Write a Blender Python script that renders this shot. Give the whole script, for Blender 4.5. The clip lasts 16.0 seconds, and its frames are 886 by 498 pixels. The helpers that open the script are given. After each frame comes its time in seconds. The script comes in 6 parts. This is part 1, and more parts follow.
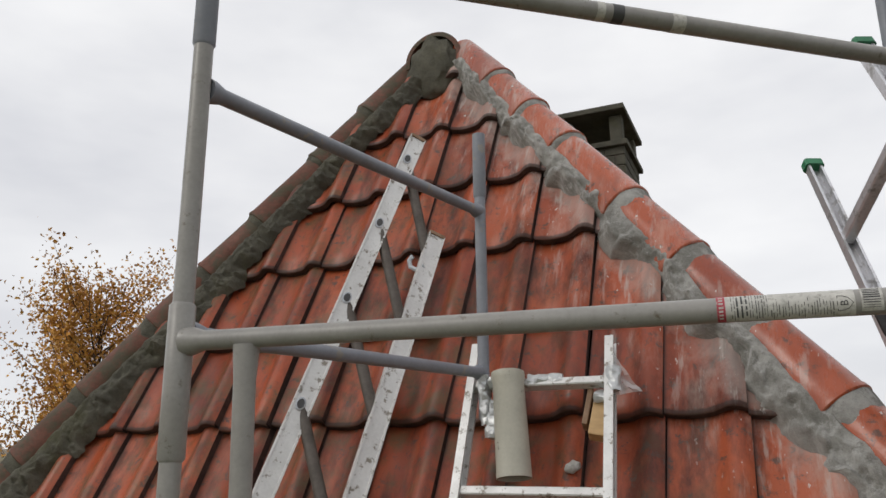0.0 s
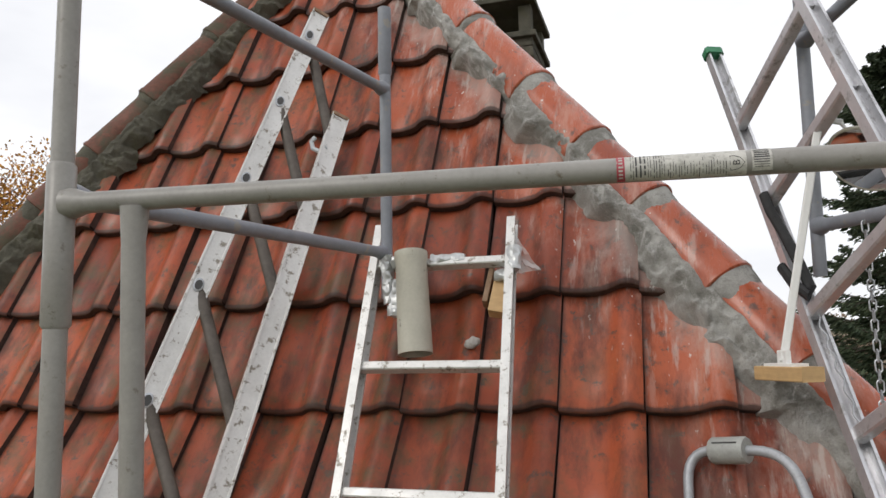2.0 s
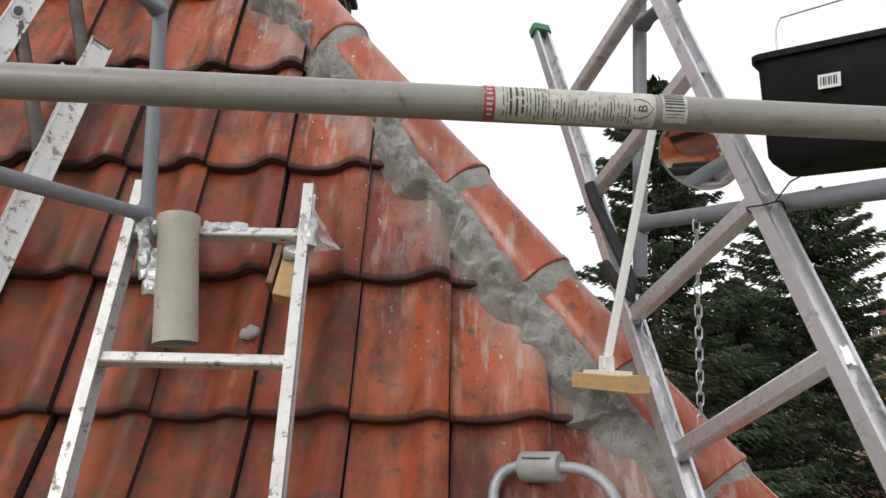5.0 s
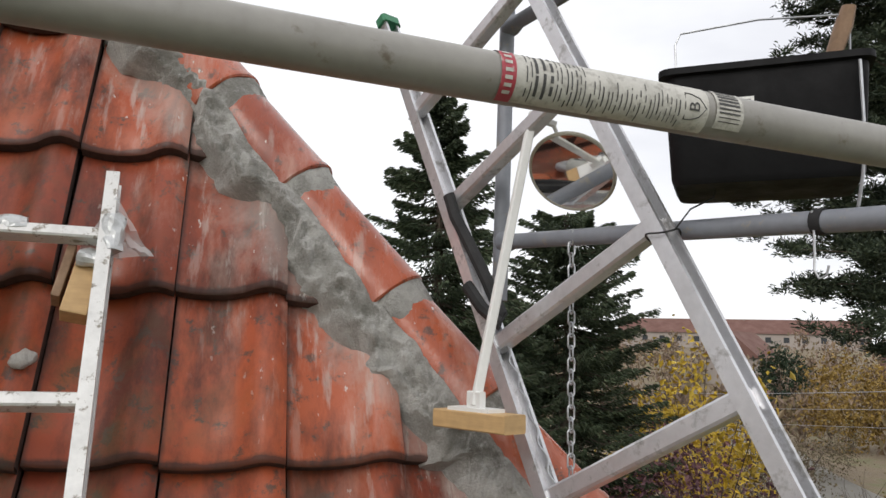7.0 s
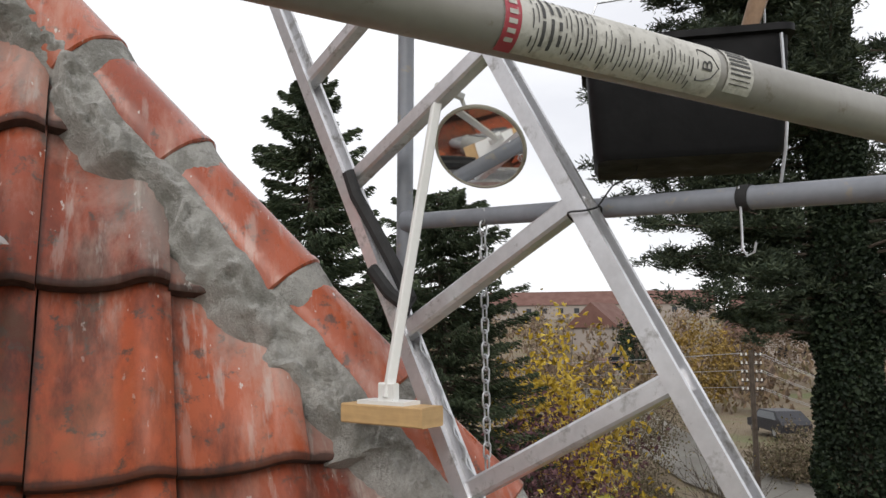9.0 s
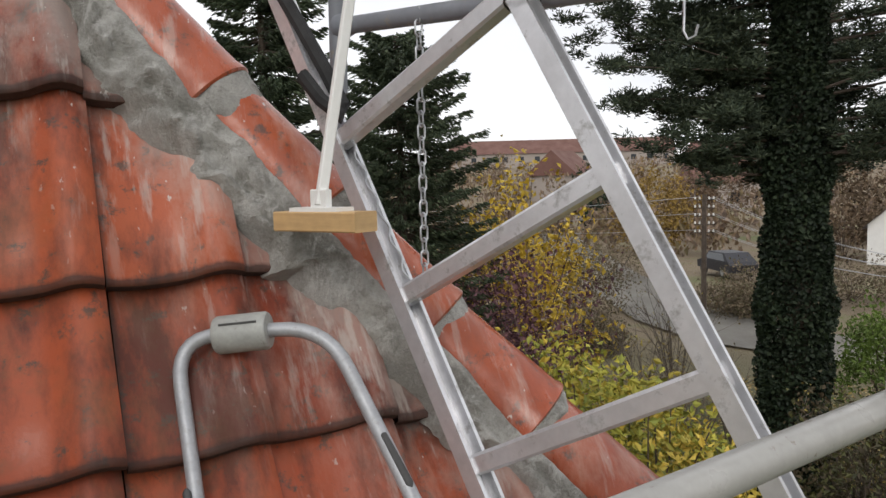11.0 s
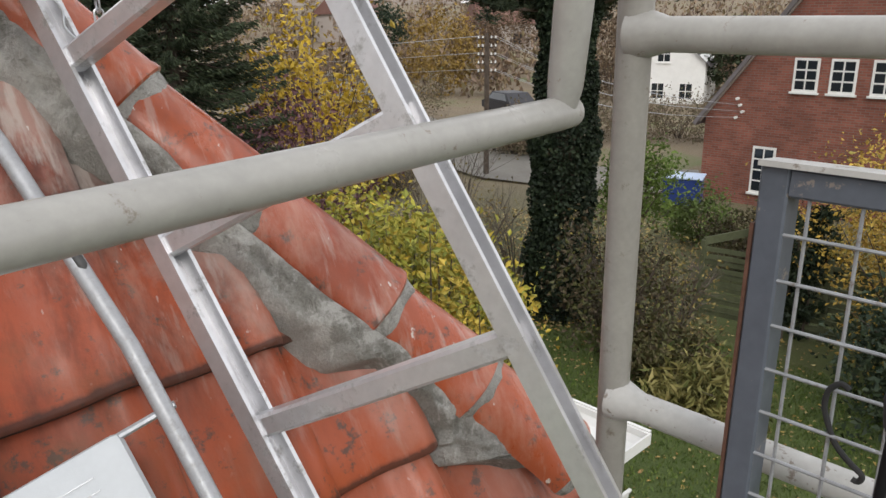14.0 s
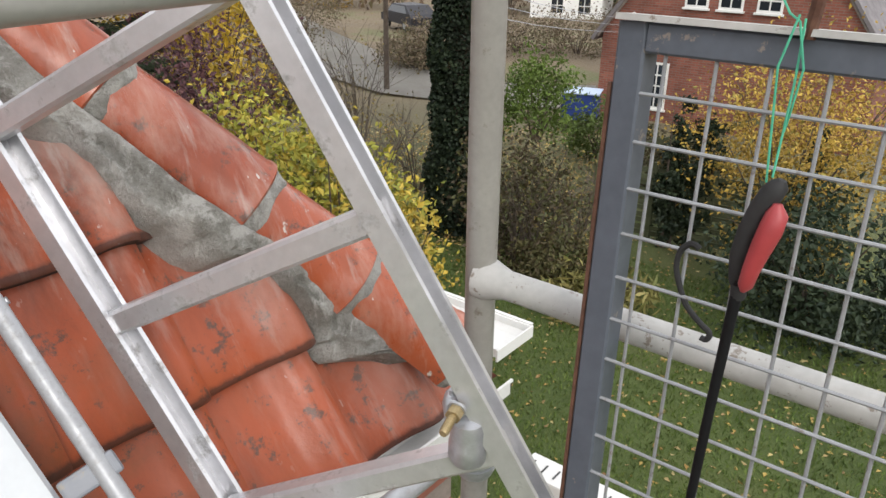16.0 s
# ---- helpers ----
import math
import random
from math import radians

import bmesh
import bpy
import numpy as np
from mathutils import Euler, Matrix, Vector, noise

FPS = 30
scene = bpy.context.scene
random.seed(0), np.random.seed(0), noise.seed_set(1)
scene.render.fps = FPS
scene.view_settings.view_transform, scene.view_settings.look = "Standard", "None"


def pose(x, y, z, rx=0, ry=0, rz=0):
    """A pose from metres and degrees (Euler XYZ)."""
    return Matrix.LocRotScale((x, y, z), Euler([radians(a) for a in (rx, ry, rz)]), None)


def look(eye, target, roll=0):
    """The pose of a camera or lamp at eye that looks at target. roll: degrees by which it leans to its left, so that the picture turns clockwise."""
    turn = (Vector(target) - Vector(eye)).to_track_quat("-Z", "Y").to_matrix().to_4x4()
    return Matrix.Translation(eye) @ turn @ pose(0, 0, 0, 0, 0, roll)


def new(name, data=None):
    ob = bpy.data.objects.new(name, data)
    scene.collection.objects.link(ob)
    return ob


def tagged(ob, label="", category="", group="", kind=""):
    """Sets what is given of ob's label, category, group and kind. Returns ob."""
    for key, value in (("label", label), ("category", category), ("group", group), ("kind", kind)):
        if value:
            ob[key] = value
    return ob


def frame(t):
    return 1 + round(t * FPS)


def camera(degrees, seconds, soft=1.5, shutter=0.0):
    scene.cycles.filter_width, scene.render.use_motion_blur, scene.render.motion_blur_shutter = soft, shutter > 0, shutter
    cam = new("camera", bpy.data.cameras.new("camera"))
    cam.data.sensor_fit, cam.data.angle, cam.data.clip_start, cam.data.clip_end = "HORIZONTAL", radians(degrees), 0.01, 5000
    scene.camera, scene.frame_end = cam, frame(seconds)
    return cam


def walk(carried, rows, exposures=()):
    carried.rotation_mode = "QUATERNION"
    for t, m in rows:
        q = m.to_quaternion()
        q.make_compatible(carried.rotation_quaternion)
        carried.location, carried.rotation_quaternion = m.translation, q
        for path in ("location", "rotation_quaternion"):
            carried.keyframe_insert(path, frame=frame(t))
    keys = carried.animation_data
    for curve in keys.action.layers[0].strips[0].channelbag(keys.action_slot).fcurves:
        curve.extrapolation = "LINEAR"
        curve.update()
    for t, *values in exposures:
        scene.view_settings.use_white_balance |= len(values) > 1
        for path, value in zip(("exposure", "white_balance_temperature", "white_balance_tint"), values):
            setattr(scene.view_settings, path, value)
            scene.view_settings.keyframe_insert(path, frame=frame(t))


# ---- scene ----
cam = camera(60.7, 16.0)
PATH = [
    (0, (0.51, -1.884, 0.187), (-0.27, -0.122, 0.721), -0.5),
    (0.5, (0.506, -1.87, 0.174), (-0.216, -0.068, 0.655), -0.7),
    (1, (0.492, -1.858, 0.161), (-0.177, -0.013, 0.549), -1.0),
    (1.5, (0.491, -1.858, 0.15), (-0.142, 0.013, 0.463), -0.8),
    (2, (0.502, -1.853, 0.141), (-0.068, 0.045, 0.412), -1.2),
    (2.5, (0.52, -1.847, 0.142), (0.036, 0.079, 0.378), -1.3),
    (3, (0.529, -1.84, 0.142), (0.146, 0.108, 0.386), -0.7),
    (3.2, (0.516, -1.838, 0.141), (0.18, 0.119, 0.381), -0.6),
    (5.3, (0.381, -1.504, 0.159), (0.503, 0.477, 0.401), 0.7),
    (5.5, (0.347, -1.476, 0.163), (0.606, 0.492, 0.407), -0.4),
    (6, (0.288, -1.441, 0.174), (0.752, 0.49, 0.411), -0.4),
    (6.5, (0.286, -1.385, 0.182), (0.848, 0.519, 0.425), 0.4),
    (7, (0.3, -1.333, 0.194), (0.862, 0.568, 0.463), 1.5),
    (7.5, (0.29, -1.283, 0.204), (0.936, 0.59, 0.48), 0.4),
    (8, (0.274, -1.253, 0.209), (1.065, 0.563, 0.485), -0.3),
    (8.2, (0.272, -1.247, 0.211), (1.112, 0.547, 0.489), -0.3),
    (10.3, (0.285, -1.213, 0.18), (1.202, 0.565, 0.178), -0.1),
    (10.5, (0.296, -1.212, 0.169), (1.223, 0.559, 0.117), -0.9),
    (11, (0.327, -1.21, 0.14), (1.293, 0.531, -0.041), -1.4),
    (11.5, (0.35, -1.21, 0.113), (1.366, 0.486, -0.191), -1.9),
    (12, (0.368, -1.205, 0.095), (1.426, 0.445, -0.301), -1.8),
    (12.5, (0.39, -1.208, 0.068), (1.507, 0.386, -0.393), -2.2),
    (13, (0.406, -1.208, 0.035), (1.594, 0.311, -0.495), -1.8),
    (13.5, (0.435, -1.216, 0.022), (1.688, 0.24, -0.537), -1.4),
    (14, (0.465, -1.228, 0.013), (1.806, 0.134, -0.575), -0.6),
    (14.5, (0.483, -1.231, 0.0), (1.886, 0.046, -0.634), 0.2),
    (15, (0.495, -1.237, -0.015), (1.937, -0.032, -0.7), 1.0),
    (15.5, (0.506, -1.242, -0.03), (1.961, -0.085, -0.766), 1.0),
    (16, (0.513, -1.246, -0.042), (1.967, -0.122, -0.831), 1.0),
]
walk(cam, [(t, look(eye, target, roll)) for t, eye, target, roll in PATH],
     exposures=[(0, -0.27), (1.0, -0.22), (1.8, 0.0), (3.2, 0.1), (5.5, 0.08), (8.2, 0.08), (10.5, 0.06), (12.5, 0.13), (13.5, 0.25), (14.5, 0.42), (16, 0.64)])

# ---- light ----
world = bpy.data.worlds.new("overcast")
scene.world = world
world.use_nodes = True
wn, wl = world.node_tree.nodes, world.node_tree.links
wn.clear()
sky = wn.new("ShaderNodeTexSky")
sky.sky_type, sky.sun_disc = "NISHITA", False
sky.sun_elevation, sky.sun_rotation = radians(28), radians(215)
w_in = wn.new("ShaderNodeTexCoord")
w_map = wn.new("ShaderNodeMapping")
w_map.inputs["Scale"].default_value = (1.0, 1.0, 2.6)
w_noise = wn.new("ShaderNodeTexNoise")
w_noise.inputs["Scale"].default_value, w_noise.inputs["Detail"].default_value = 2.2, 5
w_ramp = wn.new("ShaderNodeValToRGB")
w_ramp.color_ramp.elements[0].position, w_ramp.color_ramp.elements[0].color = 0.3, (8.6, 8.7, 9.2, 1)
w_ramp.color_ramp.elements[1].position, w_ramp.color_ramp.elements[1].color = 0.66, (12.0, 12.0, 12.1, 1)
w_mix = wn.new("ShaderNodeMix")
w_mix.data_type = "RGBA"
w_mix.inputs[0].default_value = 0.94
w_bg = wn.new("ShaderNodeBackground")
w_bg.inputs["Strength"].default_value = 0.1
w_out = wn.new("ShaderNodeOutputWorld")
wl.new(w_in.outputs["Generated"], w_map.inputs[0])
wl.new(w_map.outputs[0], w_noise.inputs["Vector"])
wl.new(w_noise.outputs["Fac"], w_ramp.inputs[0])
wl.new(sky.outputs[0], w_mix.inputs[6])
wl.new(w_ramp.outputs[0], w_mix.inputs[7])
wl.new(w_mix.outputs[2], w_bg.inputs["Color"])
wl.new(w_bg.outputs[0], w_out.inputs[0])

sun = new("sun", bpy.data.lights.new("sun", "SUN"))
sun.data.energy, sun.data.angle, sun.data.color = 1.0, radians(25), (1.0, 0.95, 0.88)
sun.matrix_world = look((0, 0, 0), (0.55, 0.78, -0.52 * 1.25))


# ---- materials ----
def material(name):
    m = bpy.data.materials.new(name)
    m.use_nodes = True
    return m, m.node_tree.nodes, m.node_tree.links, m.node_tree.nodes["Principled BSDF"]


def noise_node(n, l, vec, scale, detail=4, rough=0.55, stretch=None):
    t = n.new("ShaderNodeTexNoise")
    t.inputs["Scale"].default_value, t.inputs["Detail"].default_value, t.inputs["Roughness"].default_value = scale, detail, rough
    if stretch:
        mp = n.new("ShaderNodeMapping")
        mp.inputs["Scale"].default_value = stretch
        l.new(vec, mp.inputs[0])
        vec = mp.outputs[0]
    l.new(vec, t.inputs["Vector"])
    return t.outputs["Fac"]


def ramp(n, l, fac, stops):
    r = n.new("ShaderNodeValToRGB")
    e = r.color_ramp.elements
    while len(e) < len(stops):
        e.new(0.5)
    for k, (p, c) in zip(e, stops):
        k.position = p
        k.color = (c, c, c, 1) if isinstance(c, (int, float)) else (*c, 1)
    l.new(fac, r.inputs[0])
    return r.outputs[0]


def blend(n, l, fac, a, b, mode="MIX"):
    x = n.new("ShaderNodeMix")
    x.data_type, x.blend_type = "RGBA", mode
    for sock, v in ((x.inputs[0], fac), (x.inputs[6], a), (x.inputs[7], b)):
        if isinstance(v, (int, float)):
            sock.default_value = v
        elif isinstance(v, tuple):
            sock.default_value = (*v, 1)
        else:
            l.new(v, sock)
    return x.outputs[2]


def bump(n, l, height, strength, distance, bsdf):
    b = n.new("ShaderNodeBump")
    b.inputs["Strength"].default_value, b.inputs["Distance"].default_value = strength, distance
    l.new(height, b.inputs["Height"])
    l.new(b.outputs[0], bsdf.inputs["Normal"])


def simple(name, base, rough=0.6, metal=0.0, vary=0.25, scale=14, grain=120, relief=0.15, dist=0.002, dirt=None, dirt_at=(0.55, 0.72), stretch=None):
    """A plain surface with tone changes at two scales, dirt patches and fine relief."""
    m, n, l, b = material(name)
    g = n.new("ShaderNodeNewGeometry")
    p = g.outputs["Position"]
    big = noise_node(n, l, p, scale, 5, 0.6, stretch)
    fine = noise_node(n, l, p, grain, 3)
    lo, hi = tuple(c * (1 - vary) for c in base), tuple(min(1, c * (1 + vary)) for c in base)
    col = ramp(n, l, big, [(0.3, lo), (0.7, hi)])
    col = blend(n, l, 0.35, col, ramp(n, l, fine, [(0.3, lo), (0.7, hi)]))
    r = ramp(n, l, big, [(0.3, min(1, rough * 1.2)), (0.7, rough * 0.8)])
    if dirt:
        mask = ramp(n, l, noise_node(n, l, p, scale * 2.3, 7, 0.7), [(dirt_at[0], 0.0), (dirt_at[1], 0.9)])
        col = blend(n, l, mask, col, dirt)
        if metal:
            inv = n.new("ShaderNodeMath")
            inv.operation = "MULTIPLY_ADD"
            inv.inputs[1].default_value, inv.inputs[2].default_value = -metal, metal
            l.new(mask, inv.inputs[0])
            l.new(inv.outputs[0], b.inputs["Metallic"])
    elif metal:
        b.inputs["Metallic"].default_value = metal
    l.new(col, b.inputs["Base Color"])
    l.new(r, b.inputs["Roughness"])
    bump(n, l, fine, relief, dist, b)
    return m


def clay(name, hip=False):
    """Old red clay roof tile: streaked, sooted, with lichen towards the shaded end and pale lime smears beside the hip."""
    m, n, l, b = material(name)
    p = n.new("ShaderNodeNewGeometry").outputs["Position"]
    info = n.new("ShaderNodeObjectInfo")
    big = noise_node(n, l, p, 3.2, 5, 0.6)
    streak = noise_node(n, l, p, 6, 9, 0.68, (1.9, 0.8, 0.62))
    fine = noise_node(n, l, p, 90, 4, 0.6)
    tone = ramp(n, l, info.outputs["Random"], [(0.0, (0.18, 0.036, 0.019)), (0.45, (0.285, 0.056, 0.025)), (1.0, (0.40, 0.083, 0.030))])
    col = blend(n, l, ramp(n, l, big, [(0.35, 0.0), (0.7, 0.6)]), tone, (0.41, 0.098, 0.038))
    # the lowest courses are cleaner, brighter orange
    sep = n.new("ShaderNodeSeparateXYZ")
    l.new(p, sep.inputs[0])
    low_z = n.new("ShaderNodeMapRange")
    low_z.inputs[1].default_value, low_z.inputs[2].default_value = -0.62, -0.30
    low_z.inputs[3].default_value, low_z.inputs[4].default_value = 0.30, 1.0
    l.new(sep.outputs["Z"], low_z.inputs[0])
    clean = ramp(n, l, low_z.outputs[0], [(0.3, 0.75), (1.0, 0.0)])
    col = blend(n, l, clean, col, (0.39, 0.088, 0.033))
    soot = ramp(n, l, streak, [(0.45, 0.0), (0.63, 0.80 if not hip else 0.34)])
    col = blend(n, l, blend(n, l, 1.0, soot, low_z.outputs[0], "MULTIPLY"), col, (0.055, 0.021, 0.016))
    spots = ramp(n, l, noise_node(n, l, p, 24, 7, 0.75), [(0.56, 0.0), (0.63, 0.85)])
    col = blend(n, l, spots, col, (0.075, 0.052, 0.042))
    # lime bloom on tiles beside the fresh mortar
    side = n.new("ShaderNodeMath")
    side.operation = "MULTIPLY_ADD"
    side.inputs[1].default_value = 0.78
    l.new(sep.outputs["Z"], side.inputs[0])
    l.new(sep.outputs["X"], side.inputs[2])
    near_hip = ramp(n, l, side.outputs[0], [(0.36, 0.0), (0.66, 1.0), (1.05, 1.0), (1.25, 0.0)])
    if not hip:
        near_hip = blend(n, l, 1.0, near_hip, low_z.outputs[0], "MULTIPLY")
    lime = ramp(n, l, noise_node(n, l, p, 7, 8, 0.7, (2.2, 0.7, 0.7)), [(0.49, 0.0), (0.70, 0.42 if hip else 0.46)])
    col = blend(n, l, blend(n, l, 1.0, lime, near_hip, "MULTIPLY"), col, (0.56, 0.38, 0.31))
    runs = ramp(n, l, noise_node(n, l, p, 16, 6, 0.62, (2.6, 0.42, 0.42)), [(0.56, 0.0), (0.66, 0.34 if hip else 0.52)])
    col = blend(n, l, blend(n, l, 1.0, runs, near_hip, "MULTIPLY"), col, (0.50, 0.46, 0.42))
    drops = ramp(n, l, noise_node(n, l, p, 55, 3, 0.5, (1.4, 0.7, 0.7)), [(0.70, 0.0), (0.735, 0.85)])
    col = blend(n, l, blend(n, l, 1.0, drops, near_hip, "MULTIPLY"), col, (0.60, 0.57, 0.53))
    if not hip:
        rim = n.new("ShaderNodeMath")
        rim.operation = "MULTIPLY_ADD"
        rim.inputs[1].default_value = 0.22
        l.new(noise_node(n, l, p, 13, 6, 0.65), rim.inputs[0])
        l.new(side.outputs[0], rim.inputs[2])
        skim = ramp(n, l, rim.outputs[0], [(0.74, 0.0), (0.82, 0.40), (1.10, 0.40), (1.22, 0.0)])
        skim = blend(n, l, 1.0, skim, low_z.outputs[0], "MULTIPLY")
        col = blend(n, l, skim, col, (0.46, 0.425, 0.385))
    # green-grey lichen towards the weathered corner
    far = ramp(n, l, side.outputs[0], [(0.0, 1.0), (0.62, 0.0)])
    moss = ramp(n, l, noise_node(n, l, p, 11, 7, 0.68), [(0.46, 0.0), (0.64, 0.65)])
    col = blend(n, l, blend(n, l, 1.0, moss, far, "MULTIPLY"), col, (0.085, 0.075, 0.036))
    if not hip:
        # soot and row shadow painted along the lapped lower edge and side joint
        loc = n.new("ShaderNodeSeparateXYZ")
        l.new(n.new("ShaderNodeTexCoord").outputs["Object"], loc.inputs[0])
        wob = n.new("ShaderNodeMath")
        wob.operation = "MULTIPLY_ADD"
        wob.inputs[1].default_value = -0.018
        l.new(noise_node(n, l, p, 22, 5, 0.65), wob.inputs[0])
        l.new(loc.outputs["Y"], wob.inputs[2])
        soot_shade = ramp(n, l, wob.outputs[0], [(0.0, 0.8), (0.006, 0.0)])
        col = blend(n, l, soot_shade, col, (0.035, 0.02, 0.016))
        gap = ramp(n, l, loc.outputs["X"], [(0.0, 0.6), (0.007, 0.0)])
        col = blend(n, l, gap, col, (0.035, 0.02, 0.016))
    l.new(col, b.inputs["Base Color"])
    l.new(ramp(n, l, streak, [(0.35, 0.20 if hip else 0.29), (0.7, 0.42 if hip else 0.62)]), b.inputs["Roughness"])
    b.inputs["Specular IOR Level"].default_value = 0.5 if hip else 0.36
    bump(n, l, blend(n, l, 0.4, fine, streak), 0.35, 0.003, b)
    return m


def cement(name, base, moss):
    m, n, l, b = material(name)
    p = n.new("ShaderNodeNewGeometry").outputs["Position"]
    big = noise_node(n, l, p, 6, 6, 0.65)
    grit = noise_node(n, l, p, 160, 4, 0.7)
    mid = noise_node(n, l, p, 28, 6, 0.7)
    col = ramp(n, l, big, [(0.28, tuple(c * 0.42 for c in base)), (0.48, base), (0.70, tuple(min(1, c * 1.75) for c in base))])
    col = blend(n, l, ramp(n, l, mid, [(0.5, 0.0), (0.72, 0.7)]), col, tuple(c * 0.42 for c in base))
    col = blend(n, l, ramp(n, l, noise_node(n, l, p, 4, 6, 0.7), [(0.55, 0.0), (0.66, moss)]), col, (0.075, 0.072, 0.036))
    col = blend(n, l, 0.3, col, ramp(n, l, grit, [(0.3, tuple(c * 0.5 for c in base)), (0.7, tuple(min(1, c * 1.4) for c in base))]))
    l.new(col, b.inputs["Base Color"])
    b.inputs["Roughness"].default_value = 0.95
    bump(n, l, blend(n, l, 0.4, mid, grit), 1.0, 0.010, b)
    return m


def foliage(name, tones, rough=0.6):
    m, n, l, b = material(name)
    g = n.new("ShaderNodeNewGeometry")
    c = ramp(n, l, g.outputs["Random Per Island"], [(i / max(1, len(tones) - 1), t) for i, t in enumerate(tones)])
    patch = ramp(n, l, noise_node(n, l, g.outputs["Position"], 1.3, 3), [(0.3, 0.6), (0.7, 1.25)])
    l.new(blend(n, l, 1.0, c, patch, "MULTIPLY"), b.inputs["Base Color"])
    b.inputs["Roughness"].default_value = rough
    b.inputs["Specular IOR Level"].default_value = 0.25
    return m


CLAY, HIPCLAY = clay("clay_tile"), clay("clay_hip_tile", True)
HIPOLD = simple("weathered_hip_tile", (0.12, 0.043, 0.025), 0.75, vary=0.5, scale=5, grain=60, relief=0.5, dist=0.004, dirt=(0.055, 0.050, 0.026), dirt_at=(0.44, 0.58))
# near-black: soot plus the shade of the gaps between tiles, in one colour
EDGE = simple("sooty_shaded_tile_edge", (0.05, 0.028, 0.022), 0.85, vary=0.5, scale=20)


def fresh_cement(name):
    """Newly trowelled mortar: damp and dark in the hollows, drying pale in streaks and along its thin edge."""
    m, n, l, b = material(name)
    p = n.new("ShaderNodeNewGeometry").outputs["Position"]
    big = noise_node(n, l, p, 7, 6, 0.65)
    mid = noise_node(n, l, p, 34, 7, 0.72)
    grit = noise_node(n, l, p, 210, 4, 0.7)
    drag = noise_node(n, l, p, 20, 7, 0.7, (1.0, 2.4, 0.5))
    col = ramp(n, l, big, [(0.38, (0.15, 0.145, 0.125)), (0.50, (0.27, 0.263, 0.243)), (0.62, (0.47, 0.46, 0.435))])
    col = blend(n, l, ramp(n, l, drag, [(0.51, 0.0), (0.60, 0.75)]), col, (0.54, 0.53, 0.505))
    col = blend(n, l, ramp(n, l, mid, [(0.54, 0.0), (0.68, 0.75)]), col, (0.115, 0.108, 0.09))
    sep = n.new("ShaderNodeSeparateXYZ")
    l.new(p, sep.inputs[0])
    side = n.new("ShaderNodeMath")
    side.operation = "MULTIPLY_ADD"
    side.inputs[1].default_value = 0.78
    l.new(sep.outputs["Z"], side.inputs[0])
    l.new(sep.outputs["X"], side.inputs[2])
    rim = n.new("ShaderNodeMath")
    rim.operation = "MULTIPLY_ADD"
    rim.inputs[1].default_value = 0.16
    l.new(big, rim.inputs[0])
    l.new(side.outputs[0], rim.inputs[2])
    col = blend(n, l, ramp(n, l, rim.outputs[0], [(0.72, 0.85), (0.84, 0.0)]), col, (0.56, 0.54, 0.505))
    col = blend(n, l, 0.3, col, ramp(n, l, grit, [(0.3, (0.12, 0.115, 0.10)), (0.7, (0.44, 0.43, 0.40))]))
    l.new(col, b.inputs["Base Color"])
    l.new(ramp(n, l, big, [(0.3, 0.7), (0.6, 0.95)]), b.inputs["Roughness"])
    bump(n, l, blend(n, l, 0.45, blend(n, l, 0.5, drag, mid), grit), 1.0, 0.012, b)
    return m


MORTAR = fresh_cement("fresh_mortar")
OLDMORTAR = cement("mossy_mortar", (0.085, 0.080, 0.060), 0.95)
STEEL = simple("grey_painted_steel", (0.27, 0.26, 0.24), 0.36, vary=0.16, scale=18, grain=140, relief=0.05, dist=0.001, dirt=(0.12, 0.095, 0.07), dirt_at=(0.60, 0.70))
GATEBLUE = simple("dark_blue_grey_gate_paint", (0.085, 0.098, 0.122), 0.45, vary=0.2, scale=14, grain=90, relief=0.06, dist=0.001, dirt=(0.24, 0.20, 0.17), dirt_at=(0.62, 0.66))
BLUESTEEL = simple("blue_grey_painted_steel", (0.21, 0.222, 0.25), 0.45, vary=0.15, scale=11, grain=80, relief=0.05, dist=0.001, dirt=(0.27, 0.25, 0.22), dirt_at=(0.59, 0.64))
WHITESTEEL = simple("flaking_white_steel", (0.43, 0.425, 0.41), 0.5, vary=0.15, scale=26, grain=90, relief=0.05, dist=0.001, dirt=(0.20, 0.165, 0.135), dirt_at=(0.58, 0.63))
ALU = simple("aluminium", (0.66, 0.66, 0.68), 0.36, 0.7, 0.16, 9, 70, 0.2, 0.001, (0.23, 0.22, 0.21), (0.56, 0.68))
STEEL2 = simple("pale_worn_steel", (0.335, 0.328, 0.31), 0.33, vary=0.14, scale=24, grain=140, relief=0.05, dist=0.001, dirt=(0.17, 0.13, 0.095), dirt_at=(0.62, 0.69))
RUST = simple("rust", (0.10, 0.045, 0.028), 0.85, vary=0.4, scale=30)
SPATTER = simple("spattered_aluminium", (0.66, 0.655, 0.64), 0.5, 0.35, 0.12, 16, 120, 0.3, 0.002, (0.20, 0.17, 0.13), (0.57, 0.63))
ZINC = simple("dull_zinc_tube", (0.38, 0.39, 0.41), 0.46, 0.35, 0.16, 40, 140, 0.12, 0.001, (0.30, 0.30, 0.30), (0.55, 0.66))
CLIPGREY = simple("grey_plastic_clip", (0.34, 0.345, 0.325), 0.5, vary=0.15, scale=30, dirt=(0.20, 0.19, 0.17), dirt_at=(0.6, 0.7))
GALV = simple("galvanised_steel", (0.46, 0.475, 0.50), 0.38, 0.7, 0.2, 30, 140, 0.15, 0.001, (0.40, 0.40, 0.39), (0.55, 0.7))
